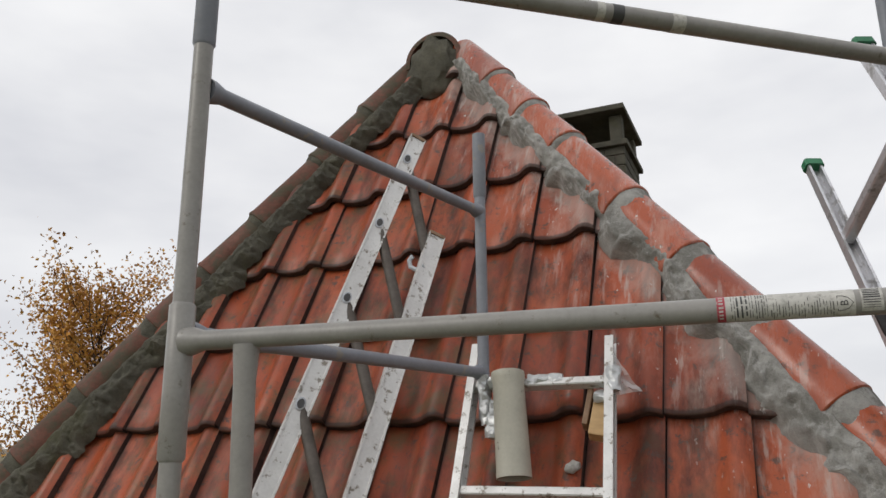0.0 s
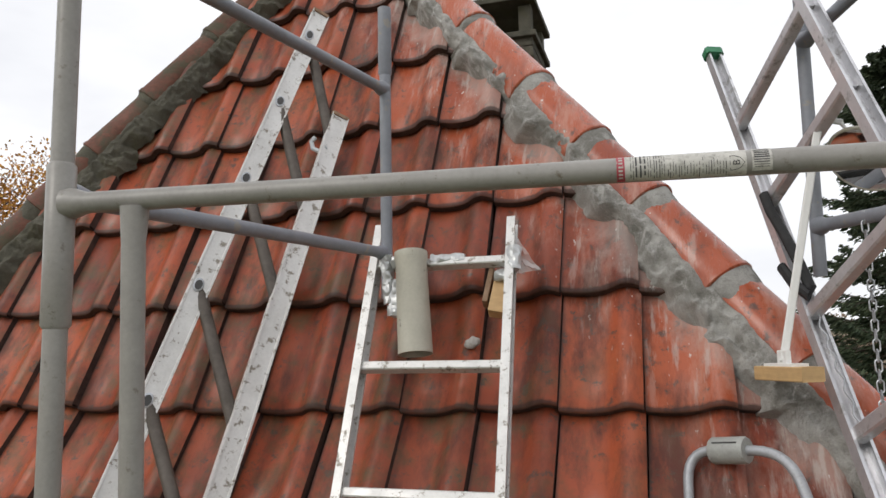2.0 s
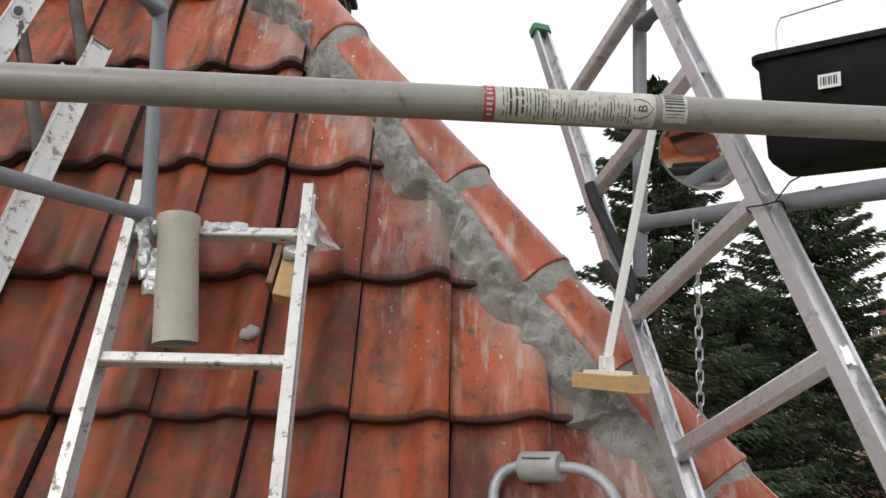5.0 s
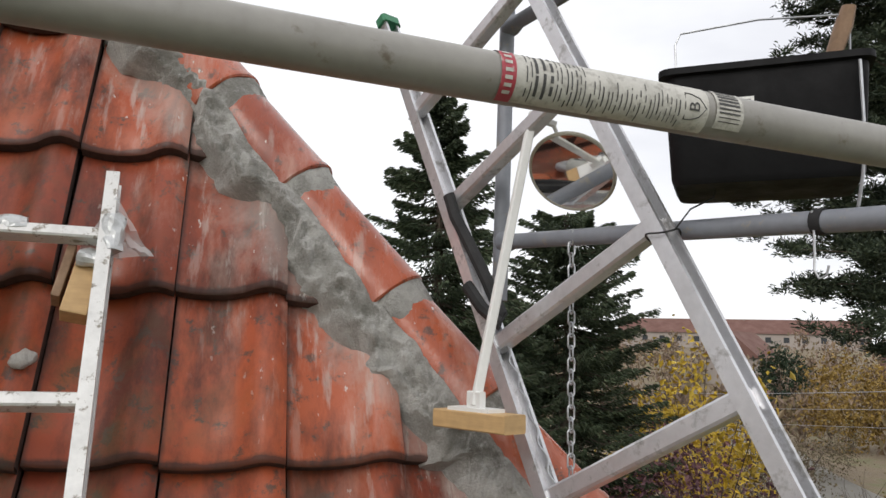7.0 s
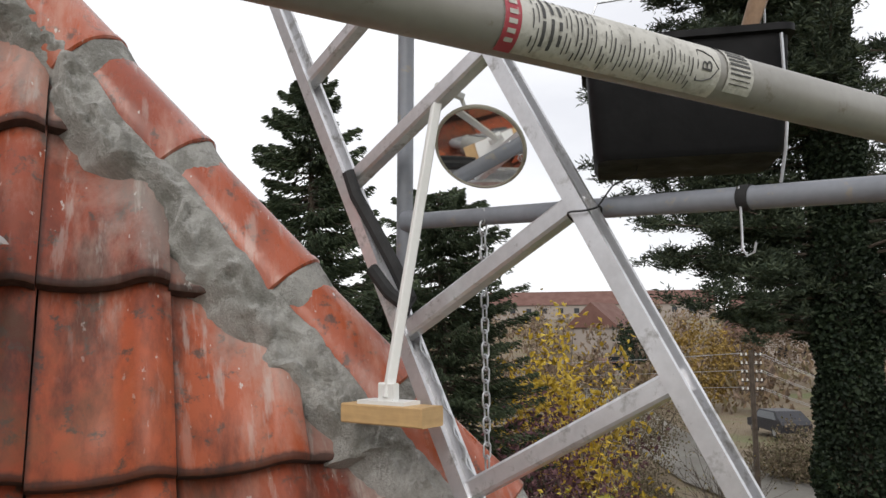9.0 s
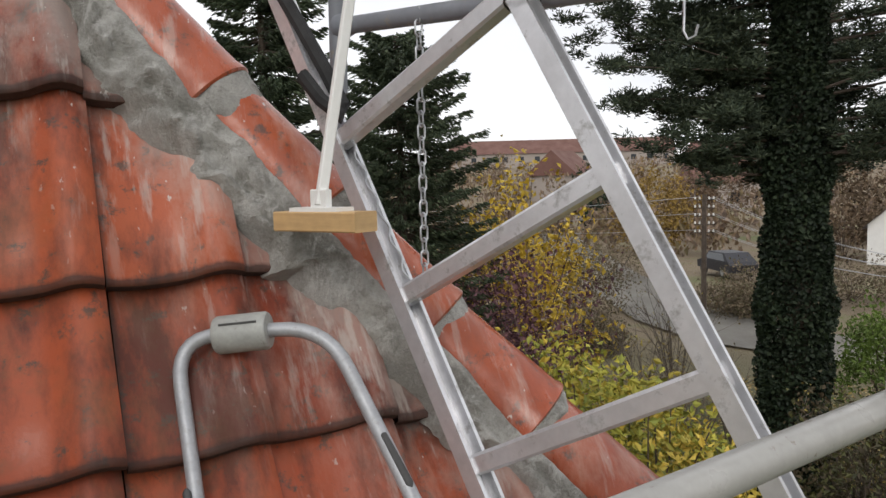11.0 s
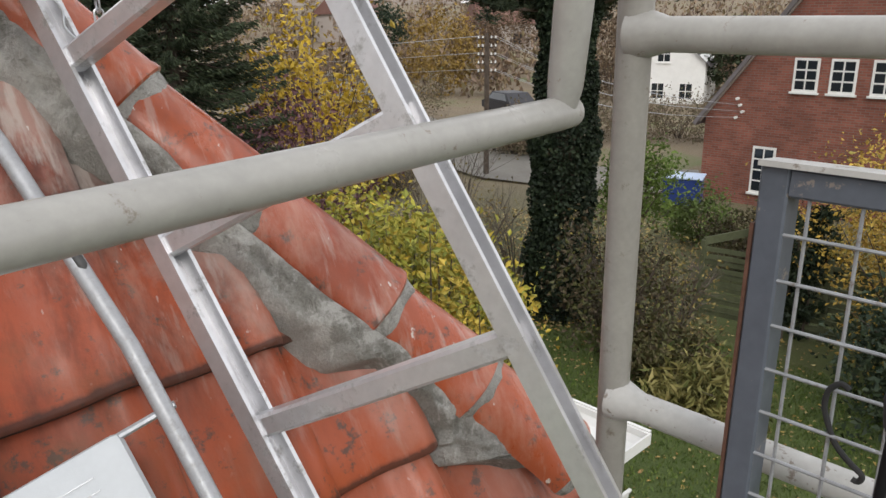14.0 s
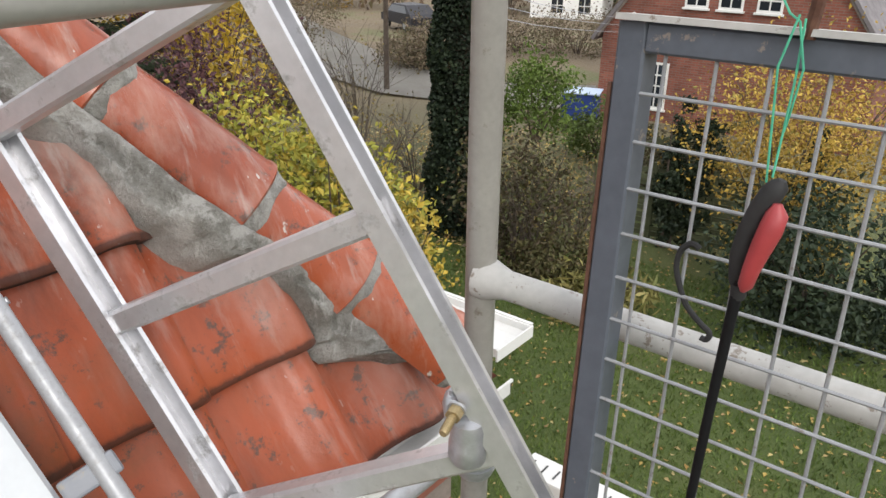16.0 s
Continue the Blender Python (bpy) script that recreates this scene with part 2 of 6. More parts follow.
MESHWIRE = simple("dull_mesh_wire", (0.30, 0.31, 0.325), 0.5, 0.3, 0.2, 40, 140, 0.1, 0.001, (0.16, 0.13, 0.11), (0.58, 0.66))
DARKRUNG = simple("weathered_dark_rung", (0.085, 0.07, 0.058), 0.6, 0.0, 0.35, 18, 80)
BLACK = simple("black_plastic", (0.006, 0.006, 0.007), 0.62, vary=0.3, scale=20)
BLACK.node_tree.nodes["Principled BSDF"].inputs["Specular IOR Level"].default_value = 0.2
RUBBER = simple("black_rubber", (0.02, 0.02, 0.021), 0.75, vary=0.3)
GREEN = simple("green_plastic", (0.02, 0.16, 0.07), 0.5)
TWINE = simple("green_twine", (0.07, 0.38, 0.24), 0.8)
REDGRIP = simple("red_rubber_grip", (0.34, 0.045, 0.05), 0.45, vary=0.15)
WOOD = simple("pale_pine", (0.52, 0.34, 0.16), 0.6, vary=0.18, scale=10, grain=60, stretch=(1, 1, 9))
OLDWOOD = simple("worn_wood", (0.24, 0.15, 0.09), 0.7, vary=0.3, scale=12, stretch=(4, 4, 1))
PVC = simple("grey_plastic_pipe", (0.44, 0.42, 0.35), 0.5, vary=0.12, scale=12, dirt=(0.16, 0.14, 0.11), dirt_at=(0.64, 0.7))
BRASS = simple("brassy_bolt", (0.42, 0.33, 0.18), 0.4, 0.7, 0.25, 60)
TAPE = simple("silver_tape", (0.52, 0.53, 0.53), 0.35, 0.45, 0.2, 40, 150, 0.5, 0.002)
WHITEPLASTIC = simple("white_plastic", (0.52, 0.55, 0.58), 0.42, vary=0.05, scale=12)
PAPER = simple("printed_paper", (0.52, 0.51, 0.47), 0.5, vary=0.15, scale=50, dirt=(0.26, 0.25, 0.22), dirt_at=(0.5, 0.68))
INK = simple("black_ink", (0.06, 0.06, 0.06), 0.6)
REDINK = simple("red_ink", (0.38, 0.05, 0.07), 0.5, dirt=(0.5, 0.45, 0.42), dirt_at=(0.56, 0.6))
BRICK = simple("red_brick", (0.26, 0.095, 0.065), 0.85, vary=0.3, scale=4, grain=30)
GROUT = simple("brick_joint", (0.24, 0.20, 0.175), 0.95)
WHITEPAINT = simple("white_paint", (0.76, 0.76, 0.74), 0.5, vary=0.06, scale=3)
SLATE = simple("grey_slate", (0.16, 0.145, 0.15), 0.7, vary=0.25, scale=2)
GLASS, _n, _l, _b = material("window_glass")
_b.inputs["Base Color"].default_value, _b.inputs["Roughness"].default_value = (0.02, 0.025, 0.03, 1), 0.08
MIRROR, _n, _l, _b = material("mirror_glass")
_b.inputs["Base Color"].default_value, _b.inputs["Roughness"].default_value, _b.inputs["Metallic"].default_value = (0.82, 0.82, 0.80, 1), 0.03, 1.0
BARK = simple("bark", (0.085, 0.065, 0.05), 0.9, vary=0.4, scale=5, grain=30, relief=0.6, dist=0.02)
ASPHALT = simple("asphalt", (0.34, 0.32, 0.285), 0.9, vary=0.15, scale=0.5, grain=8)
FENCEWOOD = simple("weathered_fence_board", (0.085, 0.095, 0.048), 0.85, vary=0.3, scale=3, grain=20)
BLUETARP = simple("blue_sheet", (0.02, 0.045, 0.20), 0.5)
PALEBLUE = simple("pale_blue_sheet", (0.45, 0.55, 0.72), 0.5, vary=0.1)
CARPAINT = simple("dark_car_paint", (0.018, 0.018, 0.024), 0.5)


# ---- mesh helpers ----
def part(name, bm, mat, parent=None, label="", smooth=True):
    me = bpy.data.meshes.new(name)
    bm.normal_update()
    bm.to_mesh(me)
    bm.free()
    me.materials.append(mat)
    if smooth:
        me.shade_smooth()
        me.set_sharp_from_angle(angle=radians(40))
    ob = new(name, me)
    if parent is not None:
        ob.parent = parent
        ob.matrix_parent_inverse = Matrix.Identity(4) if parent.parent else parent.matrix_basis.inverted()
    if label:
        tagged(ob, label)
    return ob


def thing(name, base, label, category, group="", kind=""):
    e = new(name)
    e.empty_display_size = 0.1
    e.matrix_basis = Matrix.Translation(base)
    return tagged(e, label, category, group, kind)


def sweep(pts, r, seg=12, bm=None, cap=True, squash=1.0, up=None):
    """A round tube along points; r one radius or one for each point."""
    bm = bm or bmesh.new()
    pts = [Vector(p) for p in pts]
    rs = r if isinstance(r, (list, tuple)) else [r] * len(pts)
    rings, side = [], None
    for i, p in enumerate(pts):
        d = (pts[min(i + 1, len(pts) - 1)] - pts[max(i - 1, 0)]).normalized()
        if side is None:
            ref = Vector(up) if up else (Vector((0, 0, 1)) if abs(d.z) < 0.9 else Vector((1, 0, 0)))
            side = d.cross(ref).normalized()
        side = (side - d * side.dot(d)).normalized()
        top = side.cross(d)
        rings.append([bm.verts.new(p + rs[i] * (math.cos(a) * side + squash * math.sin(a) * top)) for a in (2 * math.pi * k / seg for k in range(seg))])
    for a, b in zip(rings, rings[1:]):
        for k in range(seg):
            bm.faces.new((a[k], a[(k + 1) % seg], b[(k + 1) % seg], b[k]))
    if cap:
        bm.faces.new(rings[0][::-1])
        bm.faces.new(rings[-1])
    bmesh.ops.recalc_face_normals(bm, faces=bm.faces)
    return bm


def arc(a, corner, b, r, n=7):
    """Points from a to b that round the corner with radius about r."""
    a, c, b = Vector(a), Vector(corner), Vector(b)
    p, q = c + (a - c).normalized() * r, c + (b - c).normalized() * r
    return [a] + [(1 - t) ** 2 * p + 2 * t * (1 - t) * c + t * t * q for t in (i / n for i in range(n + 1))] + [b]


def extrude(profile, p, q, up, bm=None):
    """A closed profile (side, up) drawn from p to q."""
    bm = bm or bmesh.new()
    p, q = Vector(p), Vector(q)
    d = (q - p).normalized()
    s = d.cross(Vector(up)).normalized()
    t = s.cross(d)
    a = [bm.verts.new(p + s * x + t * y) for x, y in profile]
    b = [bm.verts.new(q + s * x + t * y) for x, y in profile]
    k = len(profile)
    for i in range(k):
        bm.faces.new((a[i], a[(i + 1) % k], b[(i + 1) % k], b[i]))
    bm.faces.new(a[::-1])
    bm.faces.new(b)
    bmesh.ops.recalc_face_normals(bm, faces=bm.faces)
    return bm


def rect(w, h, c=0.0):
    w, h = w / 2, h / 2
    if not c:
        return [(-w, -h), (w, -h), (w, h), (-w, h)]
    return [(-w + c, -h), (w - c, -h), (w, -h + c), (w, h - c), (w - c, h), (-w + c, h), (-w, h - c), (-w, -h + c)]


def channel(w, h, t):
    """A C-profile: its open side faces +side."""
    w, h = w / 2, h / 2
    return [(-w, -h), (w, -h), (w, -h + t * 1.6), (w - t, -h + t * 1.6), (w - t, -h + t), (-w + t, -h + t), (-w + t, h - t), (w - t, h - t), (w - t, h - t * 1.6), (w, h - t * 1.6), (w, h), (-w, h)]


def block(lo, hi, bev=0.0, m=None, bm=None):
    made = bmesh.new()
    r = bmesh.ops.create_cube(made, size=1)
    c = [(a + b) / 2 for a, b in zip(lo, hi)]
    s = [b - a for a, b in zip(lo, hi)]
    bmesh.ops.scale(made, vec=s, verts=r["verts"])
    bmesh.ops.translate(made, vec=c, verts=r["verts"])
    if bev:
        bmesh.ops.bevel(made, geom=made.edges[:], offset=bev, segments=2, affect="EDGES", profile=0.6)
    if m is not None:
        bmesh.ops.transform(made, matrix=m, verts=made.verts)
    if bm is not None:
        tmp = bpy.data.meshes.new("tmp")
        made.to_mesh(tmp)
        bm.from_mesh(tmp)
        bpy.data.meshes.remove(tmp)
        made.free()
        return bm
    return made


def mix(a, b, t):
    return tuple(x + (y - x) * t for x, y in zip(a, b))


def leaves(name, centers, size, mat, rng, parent=None, aspect=0.55, flat=0.0, label="", kind="", along=None):
    """Many small leaf blades, one folded pair of triangles each."""
    n = len(centers)
    a = along if along is not None else rng.normal(size=(n, 3))
    a = a / np.linalg.norm(a, axis=1, keepdims=True)
    b = rng.normal(size=(n, 3))
    b[:, 2] *= 1 - flat
    b = b - a * np.sum(a * b, axis=1, keepdims=True)
    b /= np.linalg.norm(b, axis=1, keepdims=True) + 1e-9
    s = (size * rng.uniform(0.6, 1.35, n))[:, None]
    fold = np.cross(a, b) * s * 0.18
    v = np.stack([centers - a * s * 0.5, centers + b * s * aspect * 0.5 + fold, centers + a * s * 0.5, centers - b * s * aspect * 0.5 + fold], 1).reshape(-1, 3)
    i = np.arange(n)[:, None] * 4
    f = np.concatenate([i + [0, 1, 2], i + [0, 2, 3]], 1).reshape(-1, 3)
    me = bpy.data.meshes.new(name)
    me.from_pydata(v.tolist(), [], f.tolist())
    me.materials.append(mat)
    ob = new(name, me)
    if parent is not None:
        ob.parent = parent
        ob.matrix_parent_inverse = parent.matrix_basis.inverted()
        kind = kind or "stuff"
    if label or kind:
        tagged(ob, label, "", "", kind)
    return ob


# ---- roof ----
W, TILE_X = 0.2025, 0.022
RIGHT = [(-0.62, 0.885, 2.0), (0.915, -0.02, 0.0), (1.55, -0.56, -0.78)]
LEFT = [(-0.80, 0.907, 2.0), (-2.25, 0.0, 0.0), (-2.87, -0.54, -0.87)]
LOWROWS = {-1: (-0.145, -0.235), -2: (-0.30, -0.46), -3: (-0.42, -0.68), -4: (-0.54, -0.87)}
FACE = Vector((0, -0.911, 0.413))


def course(k):
    """Where the lower edge of a course of tiles lies: y, z."""
    return LOWROWS[k] if k < 0 else (k * 0.1322, k * 0.2914)


def hip_at(line, z):
    for a, b in zip(line, line[1:]):
        if z >= b[2] or b is line[-1]:
            t = (a[2] - z) / (a[2] - b[2])
            return Vector(mix(a, b, t))


def face_y(z):
    if z >= 0:
        return z / 2.204
    for k in (-1, -2, -3, -4):
        y1, z1 = course(k)
        y0, z0 = course(k + 1)
        if z >= z1 or k == -4:
            return y0 + (y1 - y0) * (z0 - z) / (z0 - z1)


def tile_height(u):
    if u < 0.60:
        return -0.015 * math.sin(math.pi * (u + 0.04) / 0.64) ** 0.8
    return 0.029 * math.sin(math.pi * min(1, (u - 0.60) / 0.47)) ** 1.1


def tile_bmesh(length):
    """One interlocking tile: x across, y up the slope, z out; lower edge at the origin's height."""
    bm = bmesh.new()
    us = [i / 13 * 0.992 for i in range(14)]
    rows = []
    for v, drop in ((0.0, 0.006), (0.006, 0.0), (length * 0.35, 0.0), (length * 0.7, 0.0), (length + 0.05, 0.0)):
        rows.append([bm.verts.new((u * W, v, tile_height(u) - drop - 0.034 * v / length)) for u in us])
    under = [bm.verts.new((u * W, 0.001, tile_height(u) - 0.030)) for u in us]
    back = [bm.verts.new((u * W, 0.06, tile_height(u) - 0.034)) for u in us]
    for a, b in zip(rows, rows[1:]):
        for i in range(13):
            bm.faces.new((a[i], a[i + 1], b[i + 1], b[i]))
    # slot 1 carries the soot and gap shade as colour
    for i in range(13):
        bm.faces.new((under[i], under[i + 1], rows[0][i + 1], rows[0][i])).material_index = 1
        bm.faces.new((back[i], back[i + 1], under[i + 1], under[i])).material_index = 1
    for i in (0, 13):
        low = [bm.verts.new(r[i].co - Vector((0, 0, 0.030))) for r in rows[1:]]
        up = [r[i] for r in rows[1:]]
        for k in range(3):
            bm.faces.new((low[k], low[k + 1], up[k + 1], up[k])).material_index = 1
    bmesh.ops.recalc_face_normals(bm, faces=bm.faces)
    return bm


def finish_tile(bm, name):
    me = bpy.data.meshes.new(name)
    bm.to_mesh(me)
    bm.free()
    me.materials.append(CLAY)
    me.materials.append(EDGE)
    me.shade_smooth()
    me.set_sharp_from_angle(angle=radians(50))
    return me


roof_end = thing("roof_hip_end", (-0.7, 0.0, 0.0), "steep hipped roof end of old red clay interlocking tiles, sooty and lichened", "roof", kind="structure")

deck = bmesh.new()
outline = []
for z in (1.95, 0.0, -0.84):
    a, b = hip_at(LEFT, z), hip_at(RIGHT, z)
    outline.append((deck.verts.new((a.x + 0.06, face_y(z) + 0.075, z)), deck.verts.new((b.x - 0.06, face_y(z) + 0.075, z))))
for (a, b), (c, d) in zip(outline, outline[1:]):
    deck.faces.new((a, c, d, b))
bmesh.ops.solidify(deck, geom=deck.faces[:], thickness=0.02)
part("underlay", deck, EDGE, roof_end, "dark boarding under the tiles", smooth=False)

rng = random.Random(7)
shared = {}
CUTS = [(Vector((0.885, 0, 0)), Vector((1, 0, 0.768)).normalized(), 0), (Vector((0.885, 0, 0)), Vector((1, 0, 0.82)).normalized(), -1),
        (Vector((-2.21, 0, 0)), Vector((-1, 0, 0.725)).normalized(), 0)]
for k in range(-4, 7):
    (y0, z0), (y1, z1) = course(k), course(k + 1)
    length = math.hypot(y1 - y0, z1 - z0)
    key = round(length, 3)
    if key not in shared:
        shared[key] = finish_tile(tile_bmesh(length), "roof_tile")
    slope = Vector((0, y1 - y0, z1 - z0)).normalized()
    out = Vector((1, 0, 0)).cross(slope)
    for c in range(-16, 9):
        jit = rng.uniform
        m = Matrix.Translation((TILE_X + c * W + jit(-0.003, 0.003), y0, z0)) @ Matrix((Vector((1, 0, 0)), slope, out)).transposed().to_4x4()
        m = m @ pose(0, jit(-0.006, 0.006), jit(-0.004, 0.004), jit(-0.6, 0.6), jit(-0.8, 0.8), jit(-0.7, 0.7))
        corners = [m @ Vector((u * W, v * length, 0)) for u in (0, 1) for v in (0, 1.1)]
        cuts, gone = [], False
        for co, no, low in CUTS:
            if (k < 0) != (low < 0) and no.x > 0:
                continue
            d = [(q - co).dot(no) for q in corners]
            if min(d) > -0.02:
                gone = True
            elif max(d) > 0:
                cuts.append((co, no))
        if gone:
            continue
        if cuts:
            bm = tile_bmesh(length)
            inv = m.inverted()
            for co, no in cuts:
                bmesh.ops.bisect_plane(bm, geom=bm.verts[:] + bm.edges[:] + bm.faces[:], plane_co=inv @ co, plane_no=(inv.to_3x3() @ no), clear_outer=True)
            if len(bm.faces) < 4:
                bm.free()
                continue
            me = finish_tile(bm, "cut_roof_tile")
        else:
            me = shared[key]
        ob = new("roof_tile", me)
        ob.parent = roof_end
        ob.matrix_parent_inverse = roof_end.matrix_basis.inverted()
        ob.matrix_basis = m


def hip_tile_bmesh(low, high, up, r_low=0.086, r_high=0.074, seed=0):
    """A tapered half-barrel hip tile whose wide lower end laps over the next one."""
    bm = bmesh.new()
    low, high = Vector(low), Vector(high)
    a = (high - low).normalized()
    u = (Vector(up) - a * a.dot(Vector(up))).normalized()
    s = a.cross(u)
    n = 18
    outer, inner = [], []
    stations = [(-0.0, 0.990), (0.012, 1.035), (0.05, 1.03), (0.07, 1.0), (0.35, 1.0), (0.7, 1.0), (1.06, 1.0)]
    for t, f in stations:
        r = (r_low + (r_high - r_low) * t) * f
        c = low + (high - low) * t
        ring, ring2 = [], []
        for i in range(n + 1):
            g = radians(-100 + 200 * i / n)
            wob = 1 + 0.018 * noise.noise(Vector((g * 1.3, t * 2, seed * 3.7)))
            q = s * math.sin(g) + u * math.cos(g)
            ring.append(bm.verts.new(c + q * r * wob))
            ring2.append(bm.verts.new(c + q * (r * wob - 0.016)))
        outer.append(ring)
        inner.append(ring2)
    for grid, flip in ((outer, False), (inner, True)):
        for x, y in zip(grid, grid[1:]):
            for i in range(n):
                f = (x[i], y[i], y[i + 1], x[i + 1])
                bm.faces.new(f[::-1] if flip else f)
    for i in range(n):
        bm.faces.new((outer[0][i], outer[0][i + 1], inner[0][i + 1], inner[0][i]))
    for i in (0, n):
        for x, y, p, q in zip(outer, outer[1:], inner, inner[1:]):
            bm.faces.new((x[i], y[i], q[i], p[i]))
    bmesh.ops.recalc_face_normals(bm, faces=bm.faces)
    return bm


def collar_bmesh(low, high, up, r, seed, deep=1.0):
    """The mortar fillet under the wide end of a hip tile."""
    bm = bmesh.new()
    low, high = Vector(low), Vector(high)
    a = (high - low).normalized()
    u = (Vector(up) - a * a.dot(Vector(up))).normalized()
    s = a.cross(u)
    n = 26
    rings = []
    for j, (t, f) in enumerate(((-0.062, 0.84), (-0.050, 0.90), (-0.020, 0.955), (0.004, 0.995), (0.02, 0.97))):
        ring = []
        for i in range(n + 1):
            g = radians(-104 + 208 * i / n)
            q = s * math.sin(g) + u * math.cos(g)
            k = noise.noise(Vector((g * 2.4, j * 0.7, seed * 5.1))) * 0.006
            slip = 0.012 * noise.noise(Vector((g * 2.0, 3.1, seed))) if j < 2 else 0
            ring.append(bm.verts.new(low + a * (t * deep + slip) + q * (r * f + k)))
        rings.append(ring)
    for x, y in zip(rings, rings[1:]):
        for i in range(n):
            bm.faces.new((x[i], y[i], y[i + 1], x[i + 1]))
    bmesh.ops.recalc_face_normals(bm, faces=bm.faces)
    return bm


def scallop(z):
    """The foot of the fresh mortar in each course: it runs round the corner of the last whole tile, then down its side."""
    for k in range(6, -5, -1):
        (_, z0), (_, z1) = course(k), course(k + 1)
        if z >= z0 or k == -4:
            f = max(0.0, min(1.0, ((z1 - z) / (z1 - z0) - 0.2) / 0.8))
            return TILE_X + W * (2 - k) + (W - 0.010) * math.sqrt(1 - (1 - f) ** 2)


def bedding_bmesh(line, sgn, z_top, z_low, wide, lift, seed, shift, fresh=False):
    """Hand-smeared mortar between a hip and the cut tiles, lumpy and ragged at its edge."""
    bm = bmesh.new()
    ns, nw = 440, 40
    grid = []
    for i in range(ns + 1):
        z = z_top + (z_low - z_top) * i / ns
        c = hip_at(line, z)
        w = wide * (1.0 + 0.20 * noise.noise(Vector((z * 3.4, seed, 0.3))) + 0.26 * noise.noise(Vector((z * 11, seed, 2.3))) + 0.12 * noise.noise(Vector((z * 37, seed, 5.3))))
        w *= 0.78 if z > 1.0 else (0.82 + 0.22 * max(0.0, min(1.0, (z + 0.15) / 0.3)) if z < 0.15 else 1.04 - 0.26 * max(0.0, (z - 0.7) / 0.3))
        if fresh:
            foot = scallop(z) + 0.020 * noise.noise(Vector((z * 7, seed, 1.3))) + 0.012 * noise.noise(Vector((z * 24, seed, 3.3))) + 0.006 * noise.noise(Vector((z * 70, seed, 7.3)))
            c = c - Vector((0.032 * max(0.0, min(1.0, (0.05 - z) / 0.3)), 0, 0))
            w = min(0.155 if z > 0 else 0.125, max(0.06 if z < 0.6 else 0.115, c.x + shift - 0.100 - foot)) * (1 + 0.18 * noise.noise(Vector((z * 16, seed, 8.1))))
        row = []
        for j in range(nw + 1):
            t = j / nw
            x = c.x + shift - sgn * (0.100 + t * w)
            zz = z + 0.02 * noise.noise(Vector((x * 7, z * 7, seed)))
            lump = 0.017 * noise.noise(Vector((x * 9, z * 9, seed))) + 0.019 * noise.noise(Vector((x * 30, z * 24, seed + 4))) + 0.011 * noise.noise(Vector((x * 70, z * 70, seed + 9))) + 0.010 * abs(noise.noise(Vector(((x + z * 0.78) * 26, (z - x) * 5, seed + 2))))
            lump *= min(1.0, max(0.0, t - 0.14) * 2.6)
            h = lift * min(t / 0.34, 1.0) * (1 - 0.75 * t) - 0.014 + 0.027 * min(1.0, t * 4) + lump - 0.046 * (max(0.0, t - 0.66) / 0.34) ** 1.6
            if fresh:
                h = -0.020 + 0.050 * min(1.0, t / 0.22) + 0.012 * math.sin(math.pi * min(1.0, t / 0.6)) + lump - 0.075 * (max(0.0, t - 0.62) / 0.38) ** 1.5
            row.append(bm.verts.new(Vector((x, face_y(zz), zz)) + FACE * h))
        grid.append(row)
    for a, b in zip(grid, grid[1:]):
        for j in range(nw):
            bm.faces.new((a[j], a[j + 1], b[j + 1], b[j]))
    bmesh.ops.recalc_face_normals(bm, faces=bm.faces)
    return bm


def hip(name, line, sgn, joints, label, clay_mat, mortar, mortar_label):
    up = Vector((0.793 * sgn, -0.911, 1.02)).normalized()
    off = Vector((-0.038 * sgn, 0.034, -0.040))
    h = thing(name, tuple(hip_at(line, joints[-1])), label, "hip tiles", kind="structure")
    mo = thing(name + "_mortar", tuple(hip_at(line, joints[-1])), mortar_label, "mortar", kind="structure")
    for i, (zh, zl) in enumerate(zip(joints, joints[1:])):
        a, b = hip_at(line, zl) + off, hip_at(line, zh) + off
        part("hip_tile", hip_tile_bmesh(a, b, up, seed=i + sgn), clay_mat, h)
        part("joint_fillet", collar_bmesh(a, b, up, 0.084, i + sgn * 0.5, 1.0 if 0.1 < zl < 1.1 else 0.42), mortar, mo)
    return h, mo


hip_r, mortar_r = hip("hip_east", RIGHT, 1, [1.93, 1.687, 1.475, 1.275, 0.99, 0.762, 0.555, 0.322, 0.12, -0.080, -0.245, -0.430, -0.577, -0.735],
                      "row of glossy orange-red half-round hip tiles", HIPCLAY, MORTAR, "fresh grey mortar smeared along the hip")
part("bedding", bedding_bmesh(RIGHT, 1, 1.80, -0.76, 0.190, 0.042, 1.0, 0.022, True), MORTAR, mortar_r)
hip_l, mortar_l = hip("hip_west", LEFT, -1, [1.93, 1.66, 1.42, 1.15, 0.93, 0.716, 0.453, 0.22, 0.0, -0.25, -0.5, -0.8],
                      "row of weathered brown half-round hip tiles with moss", HIPOLD, OLDMORTAR, "old dark mossy mortar along the hip")
part("bedding", bedding_bmesh(LEFT, -1, 1.80, -0.80, 0.165, 0.036, 6.0, 0.02), OLDMORTAR, mortar_l)

